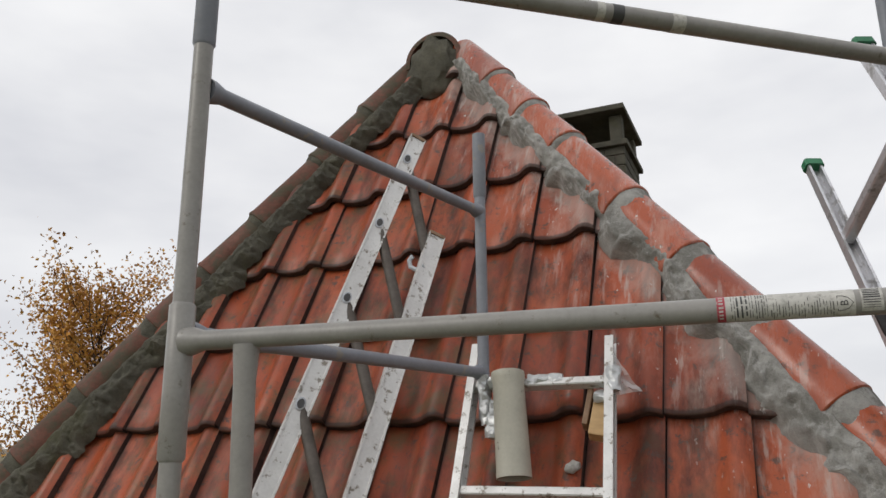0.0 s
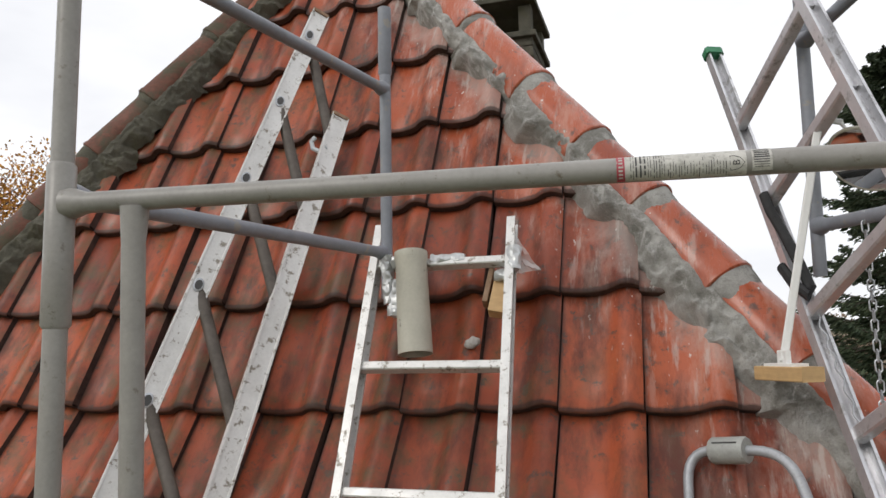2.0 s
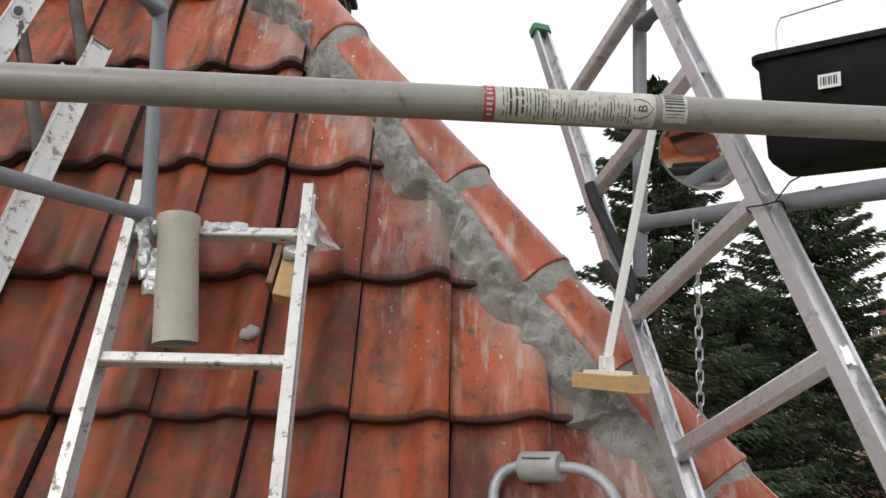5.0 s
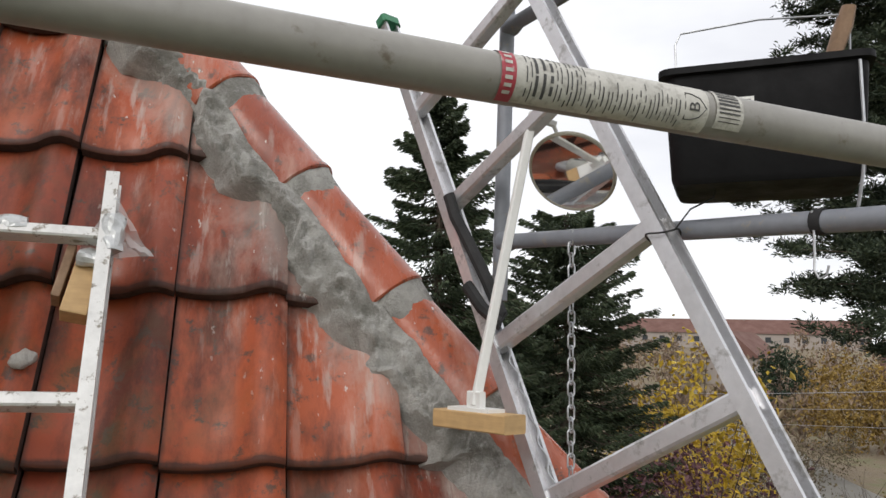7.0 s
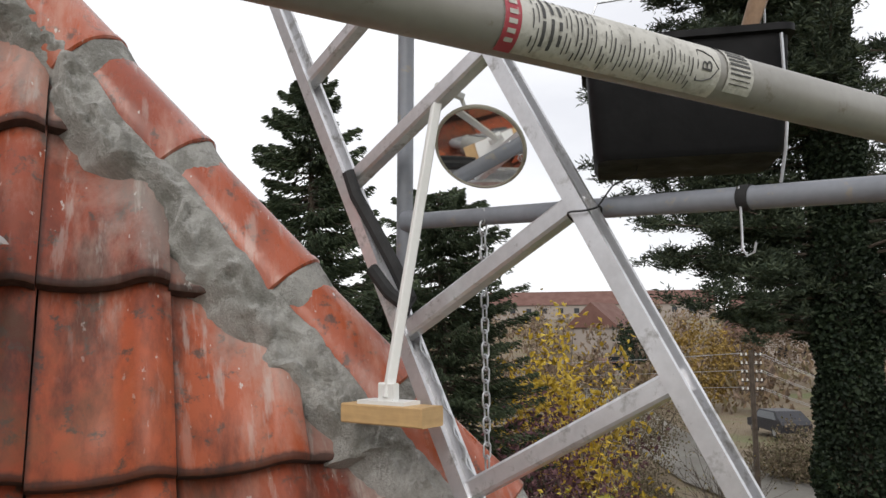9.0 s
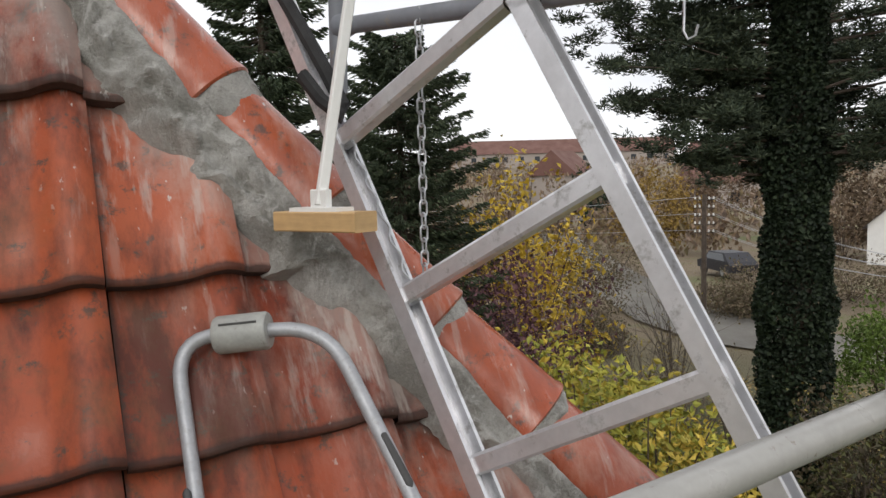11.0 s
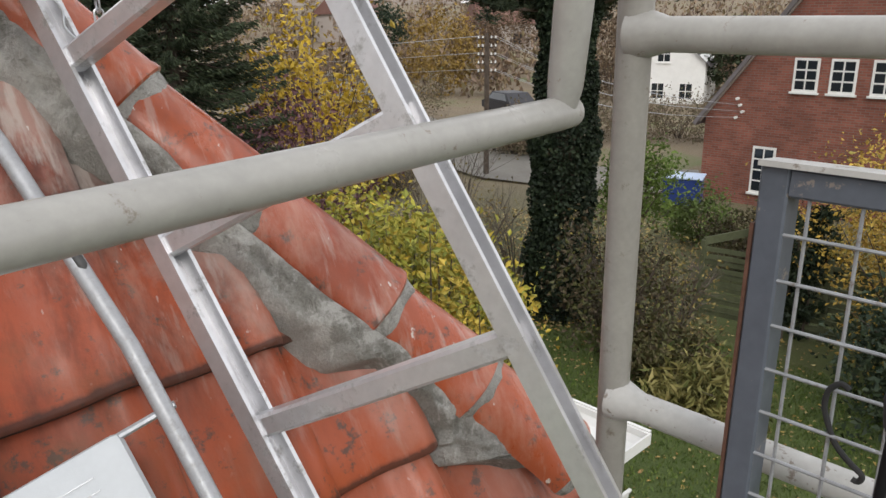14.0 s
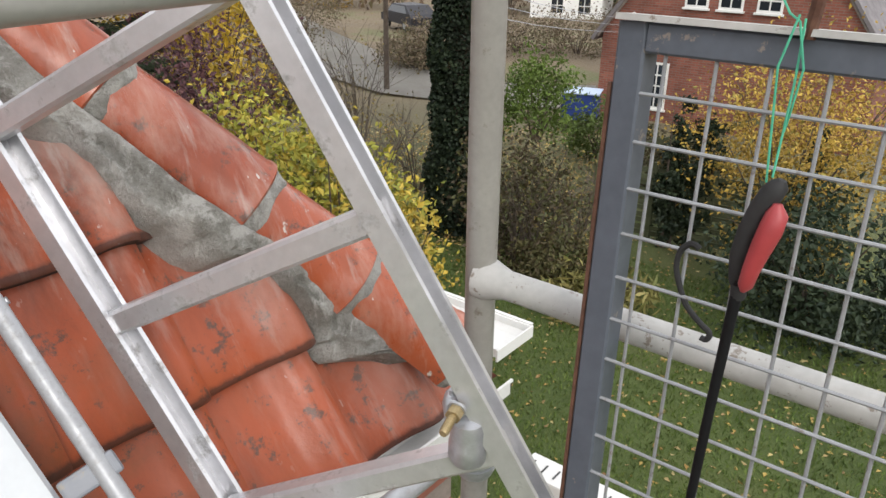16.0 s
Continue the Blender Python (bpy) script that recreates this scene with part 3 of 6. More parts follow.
ridge = thing("ridge", (-0.72, 0.8, 1.85), "mossy half-round ridge tiles over the roof top", "ridge tiles", kind="structure")
for i in range(7):
    y = 0.80 + 0.33 * i
    part("ridge_tile", hip_tile_bmesh((-0.72, y, 1.862), (-0.72, y + 0.33, 1.862), (0, 0, 1), 0.128, 0.118, i + 20), HIPOLD, ridge)
cap = bmesh.new()
bmesh.ops.create_icosphere(cap, subdivisions=4, radius=1)
for v in cap.verts:
    k = 1 + 0.22 * noise.noise(v.co * 2.2) + 0.08 * noise.noise(v.co * 6)
    v.co = Vector((-0.72 + v.co.x * 0.122 * k, 0.815 + v.co.y * 0.05 * k, 1.825 + v.co.z * 0.145 * k))
part("ridge_end_mortar", cap, OLDMORTAR, ridge, "green mossy mortar plug closing the ridge end")

for nm, line, sgn in (("roof_side_east", RIGHT, 1), ("roof_side_west", LEFT, -1)):
    bm = bmesh.new()
    zs = [1.93, 1.4, 0.9, 0.4, 0.0, -0.4, -0.78]
    ys = [8.0 * i / 40 for i in range(41)]
    grid = []
    for z in zs:
        c = hip_at(line, z) + Vector((-0.05 * sgn, 0.05, -0.10))
        grid.append([bm.verts.new((c.x, c.y + (9.0 - c.y) * y / 8.0, c.z + 0.02 * math.sin(y * 7))) for y in ys])
    for a, b in zip(grid, grid[1:]):
        for i in range(40):
            bm.faces.new((a[i], a[i + 1], b[i + 1], b[i]))
    bmesh.ops.solidify(bm, geom=bm.faces[:], thickness=0.03)
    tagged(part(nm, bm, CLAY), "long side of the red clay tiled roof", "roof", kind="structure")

# ---- chimney ----

chimney = thing("chimney", (-0.36, 2.65, 1.2), "dark mossy brick chimney with a slab on short piers", "chimney")
for i in range(9):
    bm = bmesh.new()
    for j in range(4):
        x = -0.55 + (j - (i % 2) * 0.5) * 0.12
        lo, hi = max(-0.575, x), min(-0.195, x + 0.115)
        if hi - lo > 0.03:
            block((lo, 2.40, 1.40 + i * 0.067), (hi, 2.90, 1.46 + i * 0.067), 0.004, bm=bm)
    part("brick_course", bm, OLDMORTAR, chimney, smooth=False)
part("core", block((-0.565, 2.41, 1.0), (-0.205, 2.89, 1.995)), GROUT, chimney, smooth=False)
part("ledge", block((-0.60, 2.37, 1.985), (-0.17, 2.93, 2.02), 0.006), OLDMORTAR, chimney, smooth=False)
for x in (-0.58, -0.275):
    for y in (2.40, 2.82):
        part("pier", block((x, y, 2.02), (x + 0.075, y + 0.08, 2.19), 0.005), OLDMORTAR, chimney, smooth=False)
part("cap_slab", block((-0.66, 2.33, 2.20), (-0.17, 2.97, 2.235), 0.006), OLDMORTAR, chimney, "flat stone cap", smooth=False)


# ---- scaffold ----
def flare(p, d, r, mat_r=0.016, length=0.05):
    """The flattened, welded end of a tube that meets a pole."""
    p, d = Vector(p), Vector(d).normalized()
    return [p, p + d * length * 0.35, p + d * length], [r * 1.55, r * 1.35, r]


def rail_bmesh(a, b, r, flare_a=True, flare_b=True, seg=18):
    a, b = Vector(a), Vector(b)
    d = (b - a).normalized()
    pts, rs = [a], [r * (1.5 if flare_a else 1)]
    if flare_a:
        pts += [a + d * 0.012, a + d * 0.035]
        rs += [r * 1.45, r]
    for t in (0.25, 0.5, 0.75):
        pts.append(a.lerp(b, t))
        rs.append(r)
    if flare_b:
        pts += [b - d * 0.035, b - d * 0.012]
        rs += [r, r * 1.45]
    pts.append(b)
    rs.append(r * (1.5 if flare_b else 1))
    return sweep(pts, rs, seg)


frame_l = thing("scaffold_end_frame", (-0.365, -0.985, -6.0), "grey steel scaffold end frame of round tubes beside the ladders", "scaffold frame", "scaffold frames")
part("pole", sweep([(-0.330, -0.985, -6.0), (-0.332, -0.985, 0.18), (-0.336, -0.985, 0.885)], 0.0165, 18), STEEL, frame_l)
part("sleeve", sweep([(-0.332, -0.985, 0.185), (-0.332, -0.985, 0.19), (-0.334, -0.985, 0.42), (-0.334, -0.985, 0.425)], [0.017, 0.0205, 0.0205, 0.0165], 18), STEEL, frame_l, "thicker socket sleeve")
part("upper_pole", sweep([(-0.336, -0.985, 0.875), (-0.336, -0.985, 0.88), (-0.340, -0.985, 1.9)], [0.0165, 0.0195, 0.0195], 18), BLUESTEEL, frame_l)
part("cross_tube", rail_bmesh((-0.336, -0.97, 0.80), (-0.222, 0.02, 0.862), 0.0145), BLUESTEEL, frame_l)
part("cross_tube", rail_bmesh((-0.334, -0.97, 0.378), (-0.226, 0.02, 0.408), 0.0145), BLUESTEEL, frame_l)
part("back_pole", sweep([(-0.217, 0.02, 0.285), (-0.217, 0.02, 0.92)], 0.0155, 16), BLUESTEEL, frame_l)
part("back_upper_pole", sweep([(-0.217, 0.02, 0.90), (-0.217, 0.02, 0.905), (-0.217, 0.02, 1.095)], [0.0155, 0.0185, 0.0185], 16), BLUESTEEL, frame_l)

frame_r = thing("scaffold_end_frame", (1.17, -0.80, -6.0), "blue-grey steel scaffold end frame with a tub hung on it", "scaffold frame", "scaffold frames")
part("pole", sweep([(1.30, -0.75, -6.0), (1.165, -0.80, -0.7), (1.12, -0.825, 0.12), (1.115, -0.83, 1.6)], 0.0175, 18), STEEL, frame_r)
part("upper_sleeve", sweep([(1.1235, -0.823, 0.036), (1.1232, -0.823, 0.040), (1.1185, -0.826, 0.30), (1.115, -0.83, 1.6)], [0.0175, 0.0195, 0.0195, 0.0195], 18), STEEL, frame_r)
part("rust_ring", sweep([(1.1240, -0.823, 0.028), (1.1235, -0.823, 0.036)], 0.0182, 18), RUST, frame_r, "rusty joint line")
part("back_pole", sweep([(0.837, 0.078, 0.298), (0.845, 0.06, 1.4)], 0.0155, 16), BLUESTEEL, frame_r)
part("cross_tube", rail_bmesh((0.841, 0.07, 0.415), (1.117, -0.83, 0.352), 0.0150), BLUESTEEL, frame_r)
part("cross_tube", rail_bmesh((0.843, 0.066, 0.865), (1.117, -0.83, 0.90), 0.0150), BLUESTEEL, frame_r)
part("side_rail", rail_bmesh((1.127, -0.82, -0.005), (1.17, -1.95, -0.01), 0.0165), STEEL2, frame_r, "worn pale grey side rail")
part("side_rail", rail_bmesh((1.148, -0.81, -0.405), (1.19, -1.95, -0.43), 0.0165), WHITESTEEL, frame_r, "flaking white side rail")

R1A, R1B = Vector((-0.322, -0.985, 0.364)), Vector((1.105, -0.876, 0.350))
guard = thing("guard_rail", (0.4, -0.93, -0.1), "dirty grey tubular guard rail with a printed sticker", "guard rail")
part("top_rail", rail_bmesh(R1A, R1B, 0.0152, True, False, 24), STEEL, guard)
part("bottom_rail", sweep([(-0.213, -0.962, -0.088), (0.4, -0.882, -0.081), (1.0, -0.828, -0.069), (1.022, -0.8265, -0.069)], [0.0148, 0.0148, 0.0148, 0.0135], 22), STEEL2, guard)
part("upright", sweep([(-0.213, -0.962, -0.088), (-0.213, -0.972, 0.20), (-0.212, -0.977, 0.30), (-0.212, -0.977, 0.352)], [0.0165, 0.0165, 0.0165, 0.020], 18), STEEL, guard)
part("upright", sweep([(1.006, -0.827, -0.069), (1.004, -0.832, -0.045), (0.998, -0.842, 0.02), (0.985, -0.882, 0.352)], [0.012, 0.0155, 0.0165, 0.0165], 18), STEEL2, guard)


def around_rail(x0, x1, a0, a1, lift=0.0004, seg=14, bm=None):
    """A patch of paper wrapped on the top rail, between two places along it and two angles (0 faces the deck, 90 is up)."""
    bm = bm or bmesh.new()
    d = (R1B - R1A).normalized()
    out = Vector((0, 0, 1)).cross(d).normalized() * -1
    upv = Vector((0, 0, 1))
    rows = []
    for i in range(seg + 1):
        g = radians(a0 + (a1 - a0) * i / seg)
        q = out * math.cos(g) + upv * math.sin(g)
        rows.append([bm.verts.new(R1A + d * ((x - R1A.x) / d.x) + q * (0.0152 + lift)) for x in (x0, x1)])
    for a, b in zip(rows, rows[1:]):
        bm.faces.new((a[0], a[1], b[1], b[0]))
    bmesh.ops.recalc_face_normals(bm, faces=bm.faces)
    return bm


sticker = part("sticker", around_rail(0.447, 0.594, -75, 82), PAPER, guard, "scuffed white printed sticker with a red end")
part("red_band", around_rail(0.447, 0.4565, -75, 82, 0.0007), REDINK, sticker)
marks = bmesh.new()
for a in (-52, -36, -20, -4, 14, 30, 46):
    around_rail(0.4492, 0.4540, a, a + 8, 0.0010, 3, marks)
part("worn_marks", marks, PAPER, sticker, smooth=False)
rb = random.Random(3)
x = 0.463
while x < 0.572:
    ink = bmesh.new()
    wdt = rb.choice((0.0006, 0.0007, 0.0009, 0.0020 if x < 0.48 else 0.0007))
    a = rb.uniform(-70, -40)
    last = 62 if x < 0.505 else rb.uniform(-12, 25)
    while a < last:
        b = min(last + 2, a + rb.uniform(14, 60))
        around_rail(x, x + wdt, a, b, 0.0007, 6, ink)
        a = b + rb.uniform(4, 14)
    part("print_line", ink, INK, sticker, smooth=False)
    x += wdt + rb.uniform(0.0016, 0.0034)
part("barcode_label", around_rail(0.600, 0.622, -50, 70, 0.0006), PAPER, guard, "small barcode label")
ink = bmesh.new()
for i in range(9):
    around_rail(0.602, 0.619, -32 + i * 10, -32 + i * 10 + rb.choice((2, 4, 6)), 0.0009, 3, ink)
part("barcode", ink, INK, guard, smooth=False)
cv = bpy.data.curves.new("letter", "FONT")
cv.body, cv.size, cv.align_x, cv.align_y = "B", 0.0115, "CENTER", "CENTER"
tmp = new("letter_source", cv)
me = bpy.data.meshes.new_from_object(tmp)
bpy.data.objects.remove(tmp)
bm = bmesh.new()
bm.from_mesh(me)
bmesh.ops.triangulate(bm, faces=bm.faces)
bmesh.ops.subdivide_edges(bm, edges=bm.edges, cuts=2)
d = (R1B - R1A).normalized()
out = Vector((0, 0, 1)).cross(d).normalized() * -1
for v in bm.verts:
    g = radians(-8) + v.co.x / 0.0152
    v.co = R1A + d * ((0.583 - R1A.x) / d.x - v.co.y) + (out * math.cos(g) + Vector((0, 0, 1)) * math.sin(g)) * 0.0161
part("letter", bm, INK, sticker, smooth=False)
shield = []
for x, y in ((-0.007, -0.0085), (-0.0075, 0), (-0.007, 0.0085), (-0.002, 0.0082), (0.004, 0.006), (0.009, 0.0), (0.004, -0.006), (-0.002, -0.0082), (-0.007, -0.0085)):
    g = radians(-8) + y / 0.0152
    shield.append(R1A + d * ((0.583 - R1A.x) / d.x + x) + (out * math.cos(g) + Vector((0, 0, 1)) * math.sin(g)) * 0.0158)
part("shield_outline", sweep(shield, 0.0004, 5), INK, sticker)

brace = part("scaffold_brace", sweep([(-0.25, -1.24, 0.885), (0.117, -0.955, 0.879), (0.735, -0.473, 0.867), (0.95, -0.30, 0.865)], 0.0155, 16), STEEL)
tagged(brace, "grey steel scaffold brace tube across the top", "scaffold tube")
for f0, f1, mat in ((0.30, 0.318, PAPER), (0.335, 0.36, INK), (0.47, 0.50, PAPER)):
    a, b = Vector((0.117, -0.955, 0.879)), Vector((0.735, -0.473, 0.867))
    part("worn_label", sweep([a.lerp(b, f0), a.lerp(b, f1)], 0.0159, 16, cap=False), mat, brace, "scuffed label wrapped round the tube")


# ---- ladders ----
def ladder(name, base, label, p_low, p_high, across, rungs, rail_profile, rung_profile, rail_mat, rung_mat, group="ladders", round_rung=0.0):
    t = thing(name, base, label, "ladder", group)
    p_low, p_high, across = Vector(p_low), Vector(p_high), Vector(across)
    for i in (0, 1):
        a, b = p_low + across * i, p_high + across * i
        prof = rail_profile
        upv = across.cross(b - a)
        part("rail", extrude(prof, a, b, upv), rail_mat, t, smooth=False)
    for f in rungs:
        a = p_low.lerp(p_high, f)
        b = a + across
        if round_rung:
            part("rung", sweep([a - across * 0.03, b + across * 0.03], round_rung, 12), rung_mat, t)
        else:
            part("rung", extrude(rung_profile, a, b, p_high - p_low), rung_mat, t, smooth=False)
    return t


ZL = lambda z: (0.911 - 0.168 * (z + 0.49), -0.434 + 0.570 * (z + 0.49), z - 0.008)
zs = [-1.22, -0.975, -0.73, -0.488, -0.262, -0.030, 0.215, 0.495, 0.735]
lo_z, hi_z = -1.6, 1.0
lad = ladder("aluminium_ladder", (1.1, -1.0, -1.6), "bare aluminium ladder with green end caps leaning across the hip", ZL(lo_z), ZL(hi_z), (0.129, -0.326, 0.183),
             [(z - lo_z) / (hi_z - lo_z) for z in zs], channel(0.026, 0.039, 0.0042), rect(0.030, 0.030, 0.004), ALU, ALU)
for i in (0, 1):
    top = Vector(ZL(1.0)) + Vector((0.129, -0.326, 0.183)) * i
    dirn = (Vector(ZL(1.0)) - Vector(ZL(0.0))).normalized()
    part("end_cap", extrude(rect(0.037, 0.052, 0.006), top - dirn * 0.012, top + dirn * 0.012, Vector((0.129, -0.326, 0.183)).cross(dirn)), GREEN, lad, "green plastic end cap", smooth=False)

inner = ladder("roof_ladder", (-0.06, -0.4, -0.5), "narrow spattered aluminium roof ladder lying up the tiles", (-0.215, -0.52, -0.70), (-0.262, 0.10, 0.485), (0.372, 0.0, -0.002),
               [0.155, 0.450, 0.682, 0.905], channel(0.022, 0.045, 0.004), rect(0.030, 0.022, 0.003), SPATTER, SPATTER)

left = thing("roof_ladder", (-0.75, -0.3, -0.38), "spattered aluminium ladder with dark rungs lying slantwise on the tiles", "ladder", "ladders")
A0, A1 = Vector((-0.863, -0.346, -0.35)), Vector((-0.600, 0.402, 1.305))
B0, B1 = Vector((-0.610, -0.262, -0.38)), Vector((-0.512, 0.368, 0.918))
RAILUP = Vector((0.78, 0.72, -0.45))
rail_prof = [(-0.013, -0.029), (-0.013, -0.024), (-0.0092, -0.0225), (-0.0092, 0.0225), (-0.013, 0.024), (-0.013, 0.029), (0.013, 0.029), (0.013, -0.029)]
for a, b, f in ((A0, A1, 1), (B0, B1, -1)):
    part("rail", extrude(rail_prof, a, b, RAILUP), SPATTER, left, smooth=False)
    part("end_plug", extrude(rect(0.028, 0.060, 0.004), b - (b - a).normalized() * 0.006, b + (b - a).normalized() * 0.006, RAILUP), OLDWOOD, left, "worn reddish end plug", smooth=False)
for fa, fb in ((0.94, 0.93), (0.78, 0.72), (0.615, 0.51), (0.415, 0.25), (0.23, 0.02)):
    a, b = A0.lerp(A1, fa), B0.lerp(B1, fb)
    back = (A1 - A0).normalized().cross(RAILUP).normalized() * 0.010
    rung = part("rung", sweep([a + back, b + back], 0.0175, 12), DARKRUNG, left, "dark weathered round rung")
    rd = (A1 - A0).normalized()
    rn = -rd.cross(RAILUP).normalized()
    c = a + rn * 0.0098 - RAILUP.normalized() * 0.006
    socket = sweep([c - rn * 0.002, c + rn * 0.0016, c + rn * 0.0030], [0.0205, 0.0205, 0.0175], 16, squash=0.72, up=rd.cross(rn))
    sock = part("rung_socket", socket, GALV, rung)
    part("rung_hole", sweep([c, c + rn * 0.0036], 0.0150, 14, squash=0.7, up=rd.cross(rn)), INK, rung, "dark oval hole in the rail")
hookp = B0.lerp(B1, 0.9)
part("hook", sweep([hookp + Vector(q) for q in ((0, -0.01, 0.01), (-0.03, -0.01, 0.0), (-0.052, -0.008, 0.012), (-0.058, -0.006, 0.035), (-0.045, -0.004, 0.05))], 0.008, 8), WHITEPLASTIC, left, "white hook end")


# ---- things on the roof and the scaffold ----
# gutter board across the roof ladder: wrapped rung, pipe and wood blocks
pipe = thing("plastic_pipe", (-0.13, -0.02, 0.14), "short grey plastic pipe taped under a ladder rung", "pipe")
bm = bmesh.new()
ring = []
p0, p1 = Vector((-0.122, -0.035, 0.138)), Vector((-0.147, 0.012, 0.402))
dd = (p1 - p0).normalized()
sd = dd.cross(Vector((0, 1, 0))).normalized()
tp = sd.cross(dd)
loops = []
for t, r in ((0, 0.041), (0.0, 0.0445), (0.9, 0.041), (0.93, 0.044), (1.0, 0.044), (1.0, 0.040), (0.5, 0.039), (0.0, 0.041)):
    loops.append([bm.verts.new(p0.lerp(p1, t) + (sd * math.cos(g) + tp * math.sin(g)) * r) for g in (2 * math.pi * i / 24 for i in range(24))])
for a, b in zip(loops, loops[1:]):
    for i in range(24):
        bm.faces.new((a[i], a[(i + 1) % 24], b[(i + 1) % 24], b[i]))
bmesh.ops.recalc_face_normals(bm, faces=bm.faces)
part("barrel", bm, PVC, pipe)


def crumple(a, b, r, seed, mat, parent, name="tape", label="", seg=16, n=14, squash=0.8):
    pts = [Vector(a).lerp(Vector(b), i / n) for i in range(n + 1)]
    bm = sweep(pts, r, seg, squash=squash)
    for v in bm.verts:
        v.co += Vector((noise.noise(v.co * 60 + Vector((seed, 0, 0))), noise.noise(v.co * 60 + Vector((0, seed, 5))), noise.noise(v.co * 60 + Vector((3, 0, seed))))) * 0.006
    return part(name, bm, mat, parent, label, smooth=False)


tape = thing("tape_wrapping", (-0.07, 0.03, 0.37), "crumpled silver tape binding pipe, pole and wood to the ladder", "tape")
crumple((-0.10, 0.045, 0.382), (-0.01, 0.048, 0.380), 0.020, 1, TAPE, tape)
crumple((-0.20, 0.02, 0.375), (-0.125, 0.03, 0.392), 0.024, 2, TAPE, tape)
crumple((-0.217, 0.018, 0.40), (-0.206, 0.012, 0.27), 0.021, 3, TAPE, tape)
crumple((-0.175, 0.0, 0.33), (-0.185, -0.02, 0.235), 0.010, 8, TAPE, tape, squash=2.0)
crumple((0.124, 0.040, 0.405), (0.123, 0.020, 0.345), 0.0165, 4, TAPE, tape, squash=1.1)
crumple((0.075, 0.040, 0.335), (0.110, 0.040, 0.330), 0.020, 5, TAPE, tape, squash=0.8)
for i, (c, m_, s_) in enumerate((((0.083, 0.048, 0.285), WOOD, (0.042, 0.045, 0.115)), ((0.052, 0.052, 0.305), OLDWOOD, (0.014, 0.045, 0.100)))):
    w = part("wood_block", block([-q / 2 for q in s_], [q / 2 for q in s_], 0.003, Matrix.Translation(c) @ pose(0, 0, 0, -22, 10, 4)), m_, smooth=False)
    tagged(w, "small offcut of pale wood wedged behind the ladder rail", "wood block", "wood offcuts")
FILM, _n, _l, _b = material("clear_plastic_film")
_b.inputs["Base Color"].default_value, _b.inputs["Roughness"].default_value = (0.75, 0.77, 0.78, 1), 0.18
_b.inputs["Alpha"].default_value = 0.38
bag = bmesh.new()
for k, (tip, foot_a, foot_b) in enumerate((((0.122, 0.050, 0.445), (0.068, 0.060, 0.345), (0.180, 0.060, 0.352)), ((0.120, 0.045, 0.40), (0.120, 0.040, 0.335), (0.192, 0.055, 0.345)))):
    tip, foot_a, foot_b = Vector(tip), Vector(foot_a), Vector(foot_b)
    rows = []
    for i in range(9):
        f = i / 8
        rows.append([bag.verts.new(tip.lerp(foot_a.lerp(foot_b, j / 8), f) + Vector((0.004, 0.012, 0.004)) * f * noise.noise(Vector((i * 0.9, j * 1.3, k * 5.0)))) for j in range(9)])
    for p, q in zip(rows, rows[1:]):
        for j in range(8):
            bag.faces.new((p[j], p[j + 1], q[j + 1], q[j]))
tagged(part("plastic_scrap", bag, FILM), "torn scrap of clear plastic film behind the ladder rail", "plastic scrap")
for c, r, sd_ in (((0.005, 0.055, 0.165), 0.017, 1), ((-0.01, 0.052, 0.16), 0.011, 2)):
    bm = bmesh.new()
    bmesh.ops.create_icosphere(bm, subdivisions=3, radius=r)
    for v in bm.verts:
        v.co = Vector(c) + v.co * (1 + 0.5 * noise.noise(v.co * 60 + Vector((sd_, 0, 0))))
    tagged(part("mortar_lump", bm, MORTAR), "small dropped lump of mortar on the tiles", "mortar lump", "mortar lumps")

# folding step with a plastic tray
step = thing("folding_step", (0.7, -0.5, -0.9), "galvanised tubular folding step with a white ribbed tray", "step stool")
pts = arc((0.50, -0.50, -0.80), (0.515, -0.035, -0.085), (0.60, -0.095, -0.078), 0.075)
pts = pts[:-1] + arc(pts[-1], (0.708, -0.165, -0.068), (0.775, -0.388, -0.352), 0.075)[0:] + [(0.85, -0.80, -0.90)]
part("handle_frame", sweep(pts, 0.0108, 14), ZINC, step)
d_ = Vector((0.11, -0.07, 0.012)).normalized()
cc = Vector((0.602, -0.097, -0.078))
part("clip", sweep([cc - d_ * 0.0402, cc - d_ * 0.040, cc - d_ * 0.036, cc + d_ * 0.036, cc + d_ * 0.040, cc + d_ * 0.0402], [0.013, 0.026, 0.0285, 0.0285, 0.026, 0.013], 24), CLIPGREY, step, "grey plastic sleeve clip")
part("clip_slot", extrude(rect(0.004, 0.003), cc - d_ * 0.028 + Vector((-0.012, -0.018, 0.0185)), cc + d_ * 0.028 + Vector((-0.012, -0.018, 0.0185)), (0, 0, 1)), INK, step, smooth=False)
for a, b in (((0.503, -0.155, -0.275), (0.504, -0.195, -0.335)), ((0.744, -0.270, -0.206), (0.762, -0.325, -0.273))):
    a, b = Vector(a) + Vector((-0.0045, -0.0075, 0.0045)), Vector(b) + Vector((-0.0045, -0.0075, 0.0045))
    part("slot", sweep([a, a.lerp(b, 0.08), a.lerp(b, 0.92), b], [0.002, 0.0062, 0.0062, 0.002], 10), INK, step)
e2 = (Vector((0.775, -0.388, -0.352)) - Vector((0.82, -0.62, -0.65))).normalized()
e3 = Vector((-0.487, -0.7235, 0.489))
e3 = (e3 - e2 * e3.dot(e2)).normalized()
e1 = e2.cross(e3)
o_ = Vector((0.743, -0.418, -0.428)) + e3 * 0.004
TRAY = Matrix((e1, e2, e3)).transposed().to_4x4()
